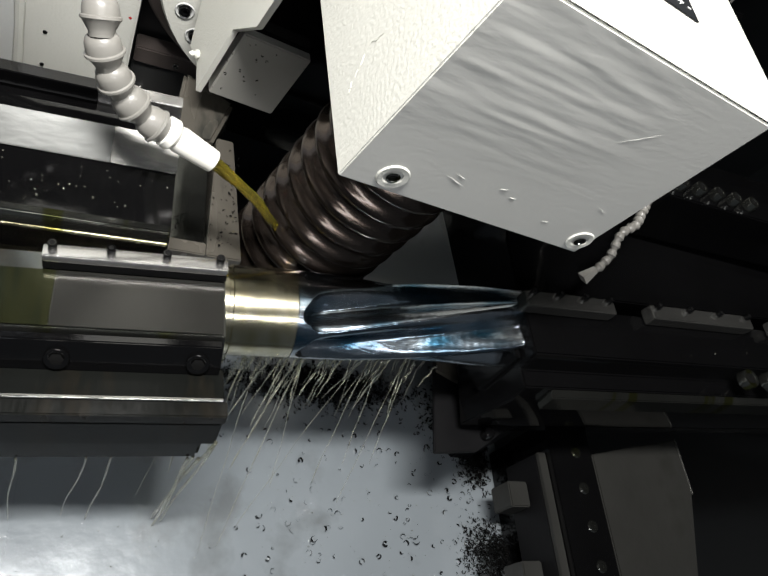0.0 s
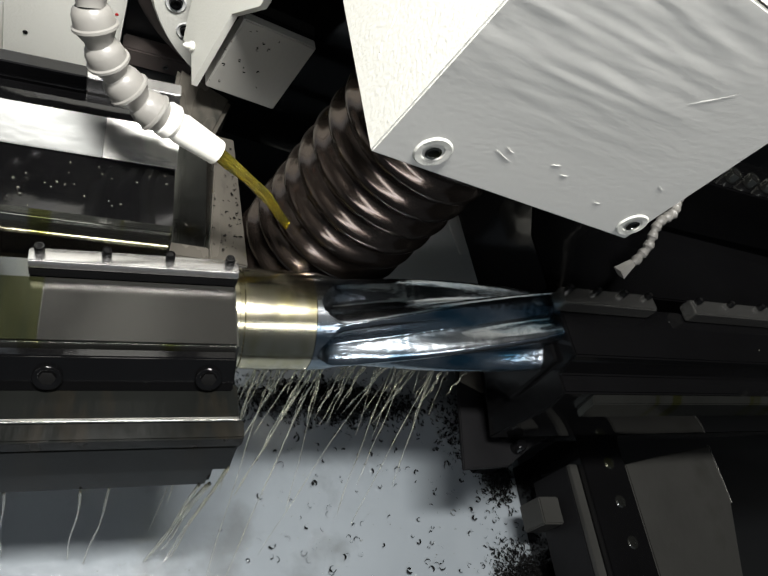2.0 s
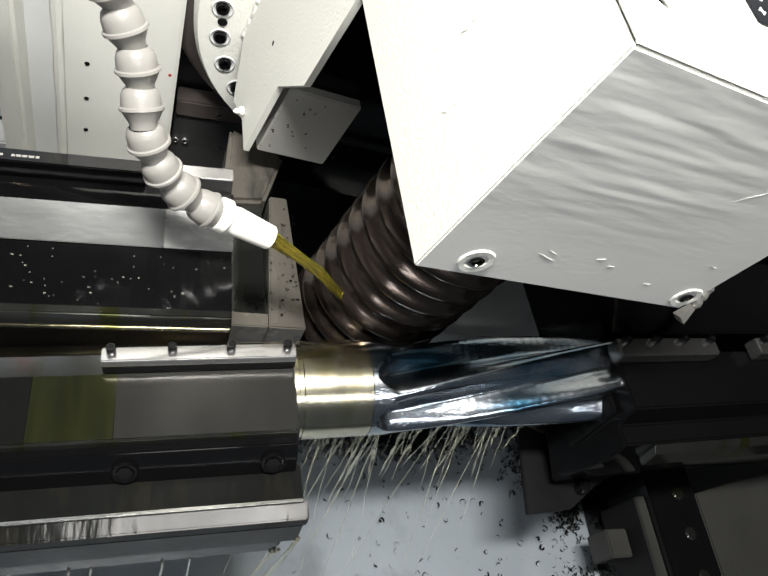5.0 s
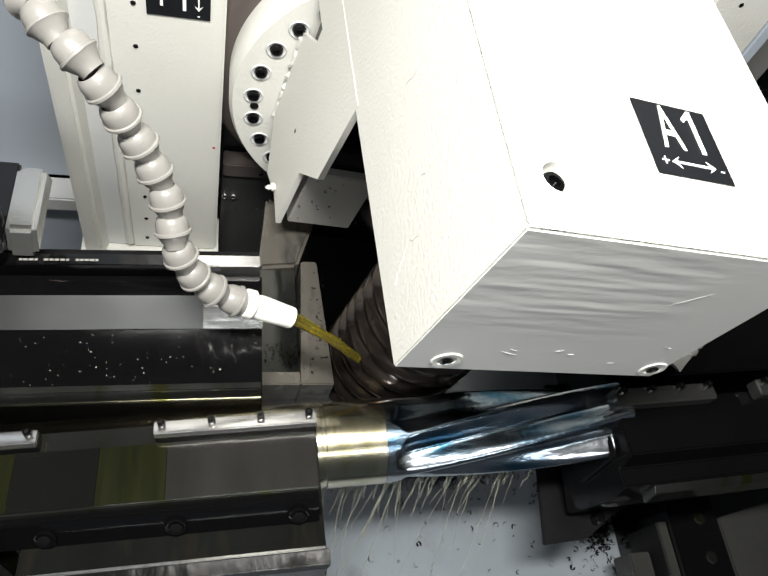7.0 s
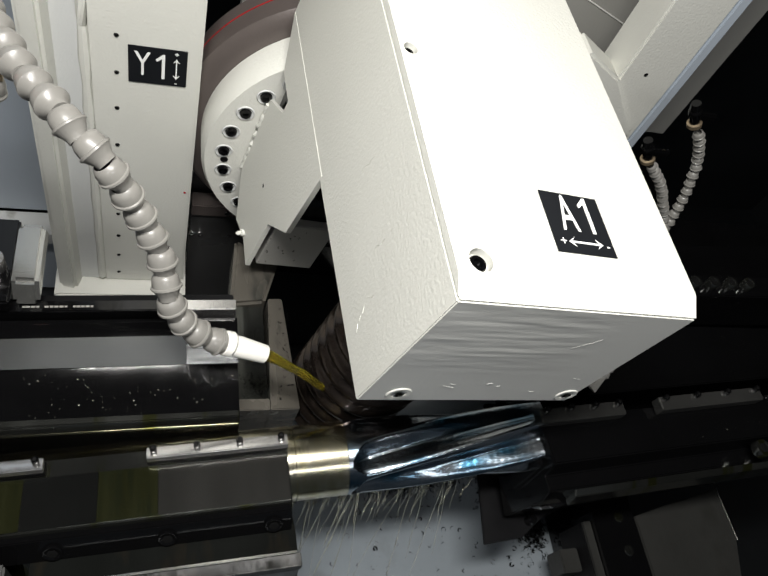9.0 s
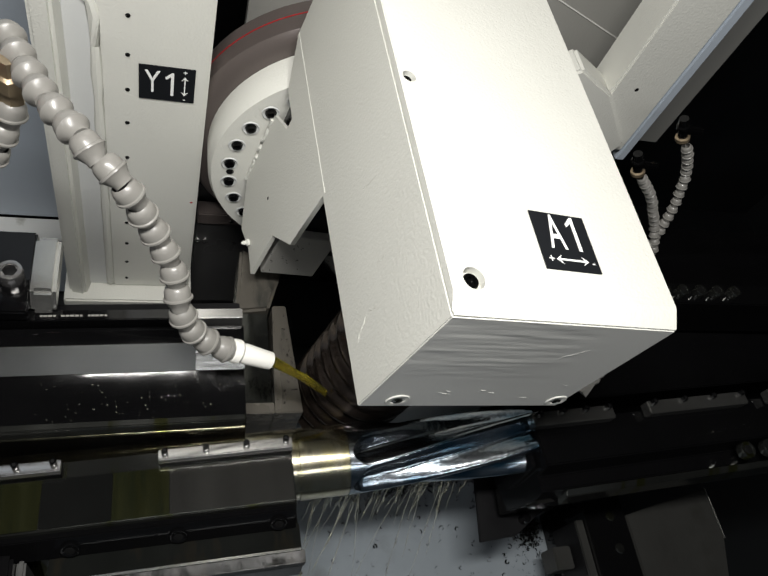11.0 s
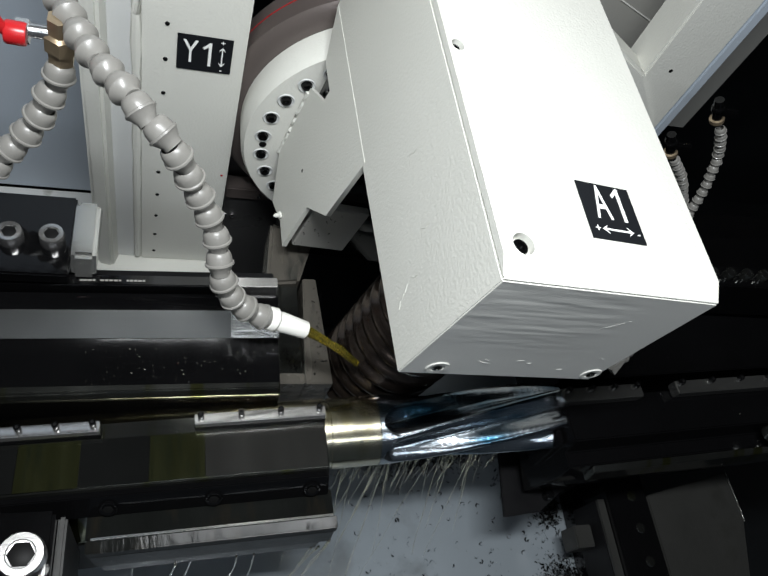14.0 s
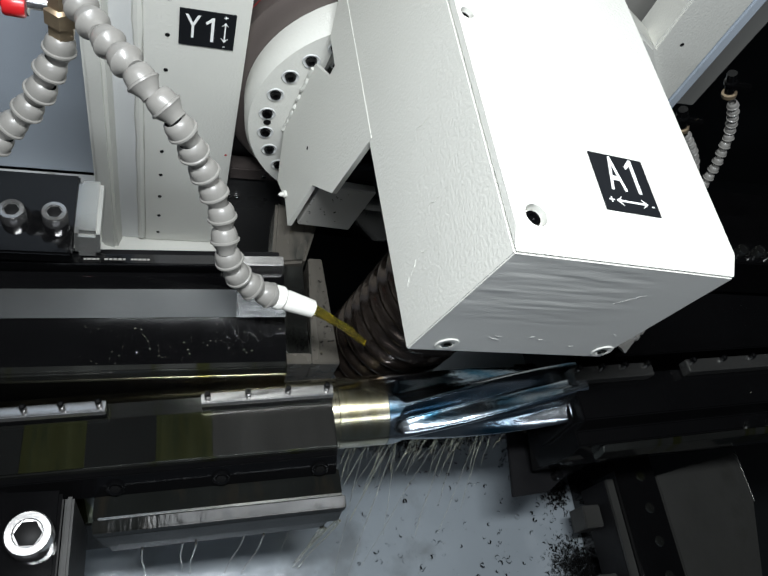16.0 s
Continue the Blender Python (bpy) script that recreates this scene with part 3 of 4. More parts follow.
REAR_TILT = Matrix.Translation((0.12, 0.4072, 1.0579)) @ pose(0, 0, 0, 0, -3.3, 0) @ Matrix.Translation((-0.12, -0.4085, -1.05))


def build_front_jaw():
    jaw = thing("front_jaw", pose(-0.2, 0.26, 0.82), "oil-wet dark steel front guide jaw with clamp strips", "guide jaw")
    body = [(0.318, 1.0), (0.318, 1.070), (0.254, 1.069), (0.2525, 1.064), (0.243, 1.043), (0.243, 0.95), (0.318, 0.95)]
    part("body", prism(body, -0.62, 0.122, "x", 0.0015), DARKSTEEL, jaw)
    part("front_face", prism([(0.2525, 1.0655), (0.2415, 1.0425), (0.236, 1.0425), (0.2465, 1.0655)], -0.62, 0.1205, "x", 0.0008), BLACK, jaw, "black oily front strip")
    part("ledge", prism([(0.2420, 1.0420), (0.2152, 1.0440), (0.2152, 1.030), (0.2420, 1.015)], -0.105, 0.124, "x", 0.0012), OILFACE, jaw, "oily brown-black lower ledge")
    part("ledge_edge", prism([(0.2165, 1.0452), (0.2140, 1.0456), (0.2132, 1.0438), (0.2155, 1.0432)], -0.10, 0.1235, "x", 0.0005), MIRROR, jaw, "bright worn ledge edge")
    part("face_edge", prism([(0.2425, 1.0432), (0.2395, 1.0440), (0.2390, 1.0425), (0.2420, 1.0416)], -0.10, 0.1210, "x", 0.0004), MIRROR, jaw, "bright worn edge")
    part("sill", prism([(0.2150, 1.0432), (0.2035, 1.0405), (0.2035, 1.028), (0.2150, 1.028)], -0.105, 0.127, "x", 0.0010), OILFACE, jaw, "oil-filmed steel sill below the ledge")
    part("lower_body", prism([(0.300, 1.014), (0.2420, 1.0145), (0.2140, 1.0275), (0.2040, 1.0275), (0.2070, 0.985), (0.300, 0.985)], -0.105, 0.1255, "x", 0.002), OILFACE, jaw, "oil-wet sloping lower face")
    part("drip_edge", prism([(0.290, 0.984), (0.2095, 0.984), (0.2135, 0.945), (0.290, 0.945)], -0.105, 0.116, "x", 0.003), OILFACE, jaw, "oil-wet drip edge")
    part("far_body", box(-0.62, -0.106, 0.242, 0.300, 0.862, 0.949, 0.002), OILFACE, jaw)
    for x0, x1, stuff in ((0.0035, 0.1205, PADSTEEL), (-0.048, 0.003, OLIVE), (-0.110, -0.0485, GLAZED), (-0.165, -0.1105, OLIVE), (-0.62, -0.1655, GLAZED)):
        part("wear_pad", prism([(0.3012, 1.0704), (0.3012, 1.0712), (0.2550, 1.0702), (0.2550, 1.0694)], x0, x1, "x", 0.0002), stuff, jaw, {PADSTEEL: "bare ground steel pad", OLIVE: "steel pad under a greenish oil film"}.get(stuff, "glossy black oil-glazed pad"))
    for x0, x1 in ((-0.006, 0.122), (-0.235, -0.093), (-0.42, -0.29)):
        strip = part("clamp_strip", box(x0, x1, 0.3020, 0.3150, 1.0705, 1.0785, 0.0008), JAWBLACK, jaw, "steel clamp strip with a bright top")
        part("strip_top", prism([(0.3018, 1.0787), (0.3018, 1.0815), (0.3035, 1.0845), (0.3130, 1.0845), (0.3150, 1.0830), (0.3150, 1.0787)], x0, x1, "x", 0.0006), BRIGHT, strip, "bright ground strip top")
        n = 4 if x1 > 0 else 5
        for i in range(n):
            x = x0 + 0.006 + (x1 - x0 - 0.012) * i / (n - 1)
            screw(strip, (x, 0.3110, 1.0847), (0, 0, 1), 0.0031, 0.0052, BLACK, "small black clamp screw")
    for x in (0.104, 0.010, -0.085, -0.18):
        screw(jaw, (x, 0.2415, 1.052), (0, -0.9, 0.42), 0.0085, 0.004, BLACK, "recessed black socket screw")
    jaw.matrix_basis = FRONT_TILT @ jaw.matrix_basis
    return jaw


build_front_jaw()


def build_rear_jaw():
    jaw = thing("rear_jaw", pose(-0.2, 0.42, 0.82), "oil-wet dark steel rear guide jaw with ground top strip", "guide jaw")
    part("body", prism([(0.3485, 0.95), (0.3485, 1.040), (0.354, 1.046), (0.409, 1.0475), (0.434, 1.0635), (0.453, 1.064), (0.454, 0.95)], -0.62, 0.080, "x", 0), BLACK, jaw)
    part("nose_strip", prism([(0.3480, 1.032), (0.3485, 1.041), (0.3530, 1.0466), (0.3590, 1.0472), (0.3590, 1.041)], -0.62, 0.0795, "x", 0.0008), DARKSTEEL, jaw, "rounded dark steel nose strip")
    part("slope_plate", prism([(0.4095, 1.0485), (0.4335, 1.0642), (0.4325, 1.0660), (0.4085, 1.0503)], -0.62, 0.0300, "x", 0.0006), SLOPE, jaw, "ground sloping plate, wet with oil")
    # lamp glare on the slope's right end, made as a brighter steel piece
    part("glare_end", prism([(0.4095, 1.0485), (0.4335, 1.0642), (0.4325, 1.0660), (0.4085, 1.0503)], 0.0302, 0.0805, "x", 0.0003), MIRROR, jaw, "brighter end of the sloping plate, standing in for lamp glare")
    part("top_strip", box(-0.62, 0.0145, 0.4545, 0.4660, 1.060, 1.0790, 0.0008), BLACK, jaw, "black printed top strip")
    part("strip_end", box(0.015, 0.0785, 0.4545, 0.4660, 1.060, 1.0790, 0.0008), BRIGHT, jaw, "bare bright strip end")
    part("rear_body", box(-0.62, 0.0780, 0.4664, 0.490, 0.95, 1.050, 0.001), JAWBLACK, jaw)
    rnd = random.Random(3)
    x = -0.118
    for i in range(16):
        w = rnd.choice((0.003, 0.004, 0.0045))
        if i not in (4, 10):
            part("print_bar", box(x, x + w * 0.8, 0.4582, 0.4602, 1.0791, 1.0794, 0), HOSE, jaw, "small grey printed mark")
        x += w
    jaw.matrix_basis = REAR_TILT @ jaw.matrix_basis
    return jaw


build_rear_jaw()


def build_clamp_block():
    blk = thing("clamp_block", pose(-0.25, 0.50, 1.0), "black oily clamp block with large socket screws", "clamp block")
    part("block", box(-0.42, -0.128, 0.452, 0.548, 1.074, 1.090, 0.002), BLACK, blk)
    part("end_cap", prism([(0.458, 1.073), (0.470, 1.100), (0.535, 1.100), (0.546, 1.073)], -0.1275, -0.104, "x", 0.004), GROUND, blk, "rounded steel end cap")
    for x in (-0.183, -0.146, -0.26):
        screw(blk, (x, 0.4915, 1.0902), (0, 0, 1), 0.0118, 0.014, BRIGHT, "bright socket head screw")
    blk2 = thing("front_clamp_block", pose(-0.25, 0.20, 1.0), "dark oily front clamp block with a large socket screw", "clamp block")
    part("block", box(-0.42, -0.118, 0.14, 0.234, 0.90, 1.066, 0.003), BLACK, blk2)
    part("side_plate", box(-0.1175, -0.110, 0.14, 0.232, 0.90, 1.05, 0.002), GREYPLATE, blk2, "grey side plate")
    screw(blk2, (-0.138, 0.196, 1.0662), (0, 0, 1), 0.018, 0.020, BRIGHT, "large bright socket head screw")


build_clamp_block()


def build_right_jaws():
    m = Matrix.Translation((0.39, 0.325, 0)) @ pose(0, 0, 0, 0, 0, 3.6) @ Matrix.Translation((-0.39, -0.325, 0))
    # oily black steel; its near-black colour also carries the deep shade here
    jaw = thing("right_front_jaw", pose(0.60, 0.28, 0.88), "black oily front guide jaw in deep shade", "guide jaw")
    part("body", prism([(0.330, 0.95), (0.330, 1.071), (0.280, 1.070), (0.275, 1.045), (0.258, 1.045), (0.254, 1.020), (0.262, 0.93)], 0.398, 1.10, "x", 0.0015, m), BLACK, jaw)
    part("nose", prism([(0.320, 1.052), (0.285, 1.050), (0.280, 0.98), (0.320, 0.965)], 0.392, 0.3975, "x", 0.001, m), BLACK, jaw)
    for x0, x1 in ((0.390, 0.498), (0.548, 0.70), (0.74, 0.9)):
        strip = part("clamp_strip", box(x0, x1, 0.320, 0.336, 1.0715, 1.0865, 0.0012, m), MIRROR, jaw, "wet steel clamp strip")
        for i in range(4):
            p = m @ Vector((x0 + 0.008 + (x1 - x0 - 0.016) * i / 3, 0.333, 1.0866))
            screw(strip, p, (0, 0, 1), 0.0034, 0.0058, BLACK, "small black clamp screw")
    part("lower_ledge", prism([(0.2575, 1.044), (0.250, 1.040), (0.247, 1.018), (0.2535, 1.018)], 0.43, 1.10, "x", 0.001, m), DARKSTEEL, jaw)
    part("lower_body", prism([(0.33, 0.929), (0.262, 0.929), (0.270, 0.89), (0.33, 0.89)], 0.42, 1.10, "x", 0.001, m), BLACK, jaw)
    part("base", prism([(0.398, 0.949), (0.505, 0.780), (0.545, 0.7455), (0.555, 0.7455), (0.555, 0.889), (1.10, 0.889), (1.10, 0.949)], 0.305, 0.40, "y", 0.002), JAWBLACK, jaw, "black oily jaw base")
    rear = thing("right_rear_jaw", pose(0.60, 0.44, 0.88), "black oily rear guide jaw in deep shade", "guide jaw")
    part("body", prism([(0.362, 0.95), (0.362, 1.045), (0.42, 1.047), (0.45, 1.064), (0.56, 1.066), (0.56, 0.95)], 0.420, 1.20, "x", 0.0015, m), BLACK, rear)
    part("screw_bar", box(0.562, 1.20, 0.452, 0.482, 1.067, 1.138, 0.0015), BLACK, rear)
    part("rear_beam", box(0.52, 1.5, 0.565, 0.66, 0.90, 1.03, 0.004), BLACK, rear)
    for i in range(5):
        screw(rear, (0.581 + 0.0268 * i, 0.4663, 1.1385), (0, 0, 1), 0.0075, 0.010, DARKSTEEL, "oily dark socket head screw")
    for x, y in ((0.667, 0.249), (0.703, 0.251)):
        screw(jaw, (x + 0.012, y + 0.035, 1.066), (0, 0, 1), 0.0105, 0.010, DARKSTEEL, "oily dark socket head screw")


build_right_jaws()

# ---- bed below ----


def build_bed():
    tray = thing("chip_tray", pose(0.11, 0.23, 0.73), "wet pale metal chip tray strewn with steel chips", "chip tray")
    part("sheet", box(-0.35, 0.0, -0.05, 0.52, 0.730, 0.745, 0.0006), TRAY, tray)
    part("sheet", box(0.00005, 0.578, -0.05, 0.52, 0.730, 0.745, 0.0006), TRAY, tray)
    rail = thing("floor_rail", pose(0.59, 0.10, 0.74), "black guide rail with countersunk screws", "guide rail")
    part("rail", box(0.560, 0.6235, -0.20, 0.298, 0.80, 0.876, 0.0015), BLACK, rail)
    # the bar's black side stands in for the dark recess left of it
    part("side_bar", box(0.5480, 0.5595, -0.20, 0.262, 0.80, 0.862, 0.001), JAWBLACK, rail)
    part("bar_top", box(0.5482, 0.5593, -0.20, 0.2618, 0.8622, 0.868, 0.0006), GREYPLATE, rail, "grey steel top of the side bar")
    for y in (0.205, 0.115):
        part("stop_block", box(0.520, 0.5475, y, y + 0.030, 0.80, 0.838, 0.0015), GREYPLATE, rail, "small grey steel block")
    part("rail_base", box(0.5650, 0.6200, -0.20, 0.298, 0.7455, 0.7995, 0.001), BLACK, rail)
    for i in range(8):
        p = (0.5995, 0.262 - 0.0435 * i, 0.8761)
        part("screw", lathe([(0, 0.0004), (0.0028, 0.0004), (0.0033, 0.0016), (0.0058, 0.0014), (0.0072, 0.0)], along(p, (0, 0, 1)), 18), DARKSTEEL, rail, "countersunk socket screw")
    plate = thing("bed_plate", pose(0.75, 0.1, 0.80), "scratched dark grey bed cover plate", "cover plate")
    part("plate", prism([(0.628, 0.262), (0.779, 0.291), (0.782, 0.218), (0.745, 0.10), (0.735, -0.20), (0.628, -0.20)], 0.84, 0.872, "z", 0.0015), GREYPLATE, plate)
    part("bright_edge", prism([(0.7795, 0.2905), (0.7806, 0.2905), (0.7836, 0.2180), (0.7825, 0.2180)], 0.862, 0.8725, "z", 0.0002), GROUND, plate, "worn bright edge")
    bracket = thing("sheet_bracket", pose(0.45, 0.34, 0.76), "black oily sheet bracket under the workpiece with a brown corner", "bracket")
    part("plate", prism([(0.376, 0.236), (0.427, 0.240), (0.462, 0.262), (0.546, 0.296), (0.546, 0.3035), (0.416, 0.3035), (0.416, 0.362), (0.392, 0.358), (0.384, 0.300)], 0.912, 0.917, "z", 0.001), JAWBLACK, bracket)
    part("corner", prism([(0.388, 0.326), (0.4145, 0.314), (0.4150, 0.350), (0.396, 0.356)], 0.9175, 0.922, "z", 0.001), BROWN, bracket, "brown oily sheet corner")
    part("bolt", lathe([(0, 0), (0.006, 0), (0.006, 0.012), (0.004, 0.014), (0, 0.014)], along((0.440, 0.258, 0.9172), (0, 0, 1)), 12), BLACK, bracket)
    part("leg", box(0.500, 0.530, 0.290, 0.303, 0.7455, 0.9115, 0.002), JAWBLACK, bracket, "oily sheet leg")


build_bed()


def build_behind():
    g = thing("splash_guard", pose(0.12, 0.49, 0.75), "oil-streaked sheet splash guard", "splash guard")
    part("dark_sheet", box(0.0815, 0.1245, 0.404, 0.530, 0.900, 0.960, 0.0008), DARKSTEEL, g, "dark grey oily sheet")
    part("edge_strip", prism([(0.125, 0.390), (0.158, 0.390), (0.147, 0.535), (0.130, 0.535)], 0.900, 0.972, "z", 0.0012), BROWN, g, "light sheet edge with oil runs")
    part("front_strip", box(0.0815, 0.1245, 0.390, 0.4035, 0.900, 0.972, 0.001), BROWN, g, "pale oily front strip")
    part("top_fold", prism([(0.085, 0.531), (0.128, 0.536), (0.150, 0.60), (0.095, 0.63)], 0.900, 0.962, "z", 0.004), BROWN, g, "folded brown sheet top")
    lean = Matrix.Translation((0, 0.64, 0.84)) @ pose(0, 0, 0, -28) @ Matrix.Diagonal((1, 1, 0.82, 1)) @ Matrix.Translation((0, -0.64, -0.84))
    p = thing("guard_panel", pose(0.52, 0.62, 0.70), "pale slanted guard panel with a white strip", "guard panel")
    part("panel", prism([(0.28, 0.50), (0.28, 0.80), (0.40, 0.88), (0.505, 0.945), (0.56, 0.915), (0.66, 0.66), (0.62, 0.50)], 0.640, 0.650, "y", 0.001, lean), WHITESHEET, p)
    part("strip", prism([(0.468, 0.842), (0.484, 0.842), (0.548, 0.760), (0.532, 0.752)], 0.634, 0.6395, "y", 0.001, lean), NOZZLE, p, "white strip")
    h = thing("hexagon_block", pose(0.61, 0.60, 0.70), "dark hexagonal steel block", "block")
    part("block", prism([(0.551, 0.802), (0.548, 0.886), (0.612, 0.880), (0.700, 0.80), (0.663, 0.720), (0.618, 0.731)], 0.585, 0.632, "y", 0.003), DARKPANEL, h)


build_behind()

# ---- coolant hoses ----


def bead_profile(r, p):
    return [(0.66 * r, 0), (0.84 * r, 0.08 * p), (0.96 * r, 0.24 * p), (0.99 * r, 0.42 * p), (1.00 * r, 0.50 * p), (1.10 * r, 0.53 * p), (1.11 * r, 0.60 * p), (0.98 * r, 0.66 * p), (0.80 * r, 0.84 * p), (0.70 * r, 0.93 * p), (0.66 * r, 1.10 * p), (0, 1.10 * p)]


def build_hose(name, points, r, pitch, label, nozzle=0.0, nozzle_r=0.0, flat=False):
    path = smooth_path(points, pitch)
    hose = thing(name, Matrix.Translation(path[-1]), label, "coolant hose")
    rnd = random.Random(len(points))
    for a, b in zip(path, path[1:]):
        d = (b - a).normalized() + Vector((rnd.uniform(-.10, .10), rnd.uniform(-.10, .10), rnd.uniform(-.10, .10)))
        part("hose_bead", lathe(bead_profile(r * rnd.uniform(0.97, 1.03), pitch), along(a, d), 22), HOSE, hose)
    if nozzle:
        a = path[-1]
        d = (path[-1] - path[-2]).normalized()
        if flat:
            q = along(a, d)
            bm = bmesh.new()
            bmesh.ops.create_cone(bm, cap_ends=True, segments=4, radius1=r * 0.8, radius2=r * 1.5, depth=nozzle, matrix=q @ Matrix.Translation((0, 0, nozzle / 2)) @ Matrix.Diagonal((1, 0.5, 1, 1)))
            # hose grey instead of nozzle white puts the head's shade into the colour
            part("nozzle", bm, HOSE, hose, "flat fan nozzle, greyed for the head's shade")
        else:
            part("nozzle", lathe([(r * 0.7, -0.003), (r * 0.98, 0), (r * 1.02, 0.006), (r * 0.78, 0.0095), (nozzle_r * 1.15, 0.014), (nozzle_r, nozzle), (nozzle_r * 0.8, nozzle), (nozzle_r * 0.7, nozzle - 0.006), (0, nozzle - 0.006)], along(a, d), 28), NOZZLE, hose, "white round nozzle")
    return hose


build_hose("coolant_hose", [(-0.135, 0.60, 1.30), (-0.108, 0.54, 1.305), (-0.082, 0.497, 1.308), (-0.066, 0.475, 1.312), (-0.043, 0.455, 1.293), (-0.030, 0.449, 1.276), (-0.014, 0.445, 1.238), (-0.001, 0.436, 1.216), (0.006, 0.423, 1.187), (0.010, 0.409, 1.167), (0.019, 0.405, 1.149), (0.030, 0.404, 1.131), (0.045, 0.403, 1.117), (0.062, 0.402, 1.109)],
           0.0122, 0.0225, "grey jointed plastic coolant hose with white nozzle", 0.044, 0.0092)
build_hose("valve_hose", [(-0.130, 0.558, 1.262), (-0.134, 0.555, 1.248), (-0.142, 0.549, 1.224), (-0.158, 0.544, 1.196), (-0.176, 0.539, 1.170), (-0.200, 0.530, 1.14)], 0.0130, 0.0240, "short grey jointed plastic hose under a valve")
build_hose("branch_hose", [(0.633, 0.64, 1.220), (0.655, 0.64, 1.196), (0.672, 0.64, 1.168), (0.684, 0.630, 1.128), (0.690, 0.62, 1.082), (0.688, 0.61, 1.050), (0.660, 0.58, 1.035)], 0.0070, 0.0130, "thin grey jointed hose below the post")
build_hose("branch_hose", [(0.585, 0.62, 1.176), (0.608, 0.62, 1.158), (0.631, 0.62, 1.135), (0.655, 0.62, 1.106), (0.676, 0.618, 1.078), (0.695, 0.60, 1.040)], 0.0068, 0.0125, "thin grey jointed hose beside its twin")
build_hose("nozzle_hose", [(0.590, 0.50, 1.125), (0.550, 0.460, 1.130), (0.510, 0.408, 1.132), (0.497, 0.399, 1.131), (0.486, 0.391, 1.127), (0.483, 0.380, 1.117), (0.480, 0.372, 1.107), (0.469, 0.364, 1.101)], 0.0045, 0.0088, "slim grey jointed hose with a pale fan nozzle", 0.018, 0.004, True)


def build_valve():
    v = thing("ball_valve", pose(-0.13, 0.56, 1.28), "brass ball valve with a red lever", "valve")
    part("body", lathe([(0, 0), (0.011, 0), (0.011, 0.012), (0.0135, 0.014), (0.0135, 0.028), (0.010, 0.030), (0.010, 0.045), (0, 0.045)], along((-0.130, 0.56, 1.262), (0.05, 0, 1)), 6), BRASS, v, "hexagonal brass valve body")
    part("pipe", lathe([(0, 0), (0.006, 0), (0.006, 0.20), (0, 0.20)], along((-0.134, 0.56, 1.290), (-1, 0, 0.02)), 16), BRIGHT, v, "steel feed pipe")
    part("nut", lathe([(0, 0), (0.010, 0), (0.010, 0.010), (0, 0.010)], along((-0.151, 0.558, 1.290), (-1, 0, 0.02)), 6), BRIGHT, v, "hexagon nut")
    lever = part("lever", tube([(-0.166, 0.552, 1.294), (-0.172, 0.550, 1.302), (-0.177, 0.550, 1.318), (-0.178, 0.550, 1.350)], [0.0052, 0.0052, 0.0048, 0.0046], 12), RED, v, "red enamelled lever")
    part("sleeve", lathe([(0, 0), (0.0088, 0), (0.0095, 0.002), (0.0095, 0.014), (0.0085, 0.016), (0, 0.016)], along((-0.152, 0.552, 1.292), (-1, 0, 0.05)), 20), RED, lever, "red sleeve on the lever's pivot")


build_valve()


def build_fittings():
    f = thing("hose_fitting", pose(0.61, 0.66, 1.22), "dark brass hose fittings under the post", "fitting")
    for a, d in (((0.618, 0.648, 1.238), (0.5, -0.1, -0.8)), ((0.572, 0.626, 1.192), (0.5, -0.1, -0.8))):
        part("coupling", lathe([(0, -0.02), (0.006, -0.02), (0.0065, -0.010), (0.0085, -0.008), (0.0085, -0.004), (0.0062, -0.003), (0.0062, 0.020), (0, 0.020)], along(a, d), 14), BLACK, f)
        part("collar", lathe([(0.0064, 0.010), (0.0092, 0.011), (0.0092, 0.016), (0.0064, 0.017)], along(a, d), 14), BRASS, f)
        part("tap", box(a[0] + 0.005, a[0] + 0.030, a[1] - 0.004, a[1] + 0.004, a[2] - 0.004, a[2] + 0.006, 0.002), BLACK, f, "black tap handle")


build_fittings()

# ---- oil ----


JET_LINE = [(0.099, 0.4008, 1.0905), (0.115, 0.397, 1.083), (0.129, 0.392, 1.076), (0.148, 0.387, 1.064), (0.168, 0.383, 1.044)]


def build_jet():
    path = smooth_path(JET_LINE, 0.003)
    jet = thing("oil_jet", pose(0.098, 0.398, 1.0945), "yellow-green jet of cutting oil in several streams", "oil jet")
    n = len(path)
    for a in range(5):
        ph = 2 * math.pi * a / 5
        gap = [0.0030 - 0.0006 * i / n + 0.0005 * math.sin(0.5 * i + 2 * a) for i in range(n)]
        pts = [p + Vector((0.3 * math.cos(ph + 0.05 * i), math.cos(ph + 0.05 * i), math.sin(ph + 0.05 * i))) * gap[i] for i, p in enumerate(path)]
        part("stream", tube(pts, [0.0024 - 0.0010 * i / n + 0.0002 * math.sin(0.8 * i + a) for i in range(n)], 12), OIL, jet)
    return jet


build_jet()


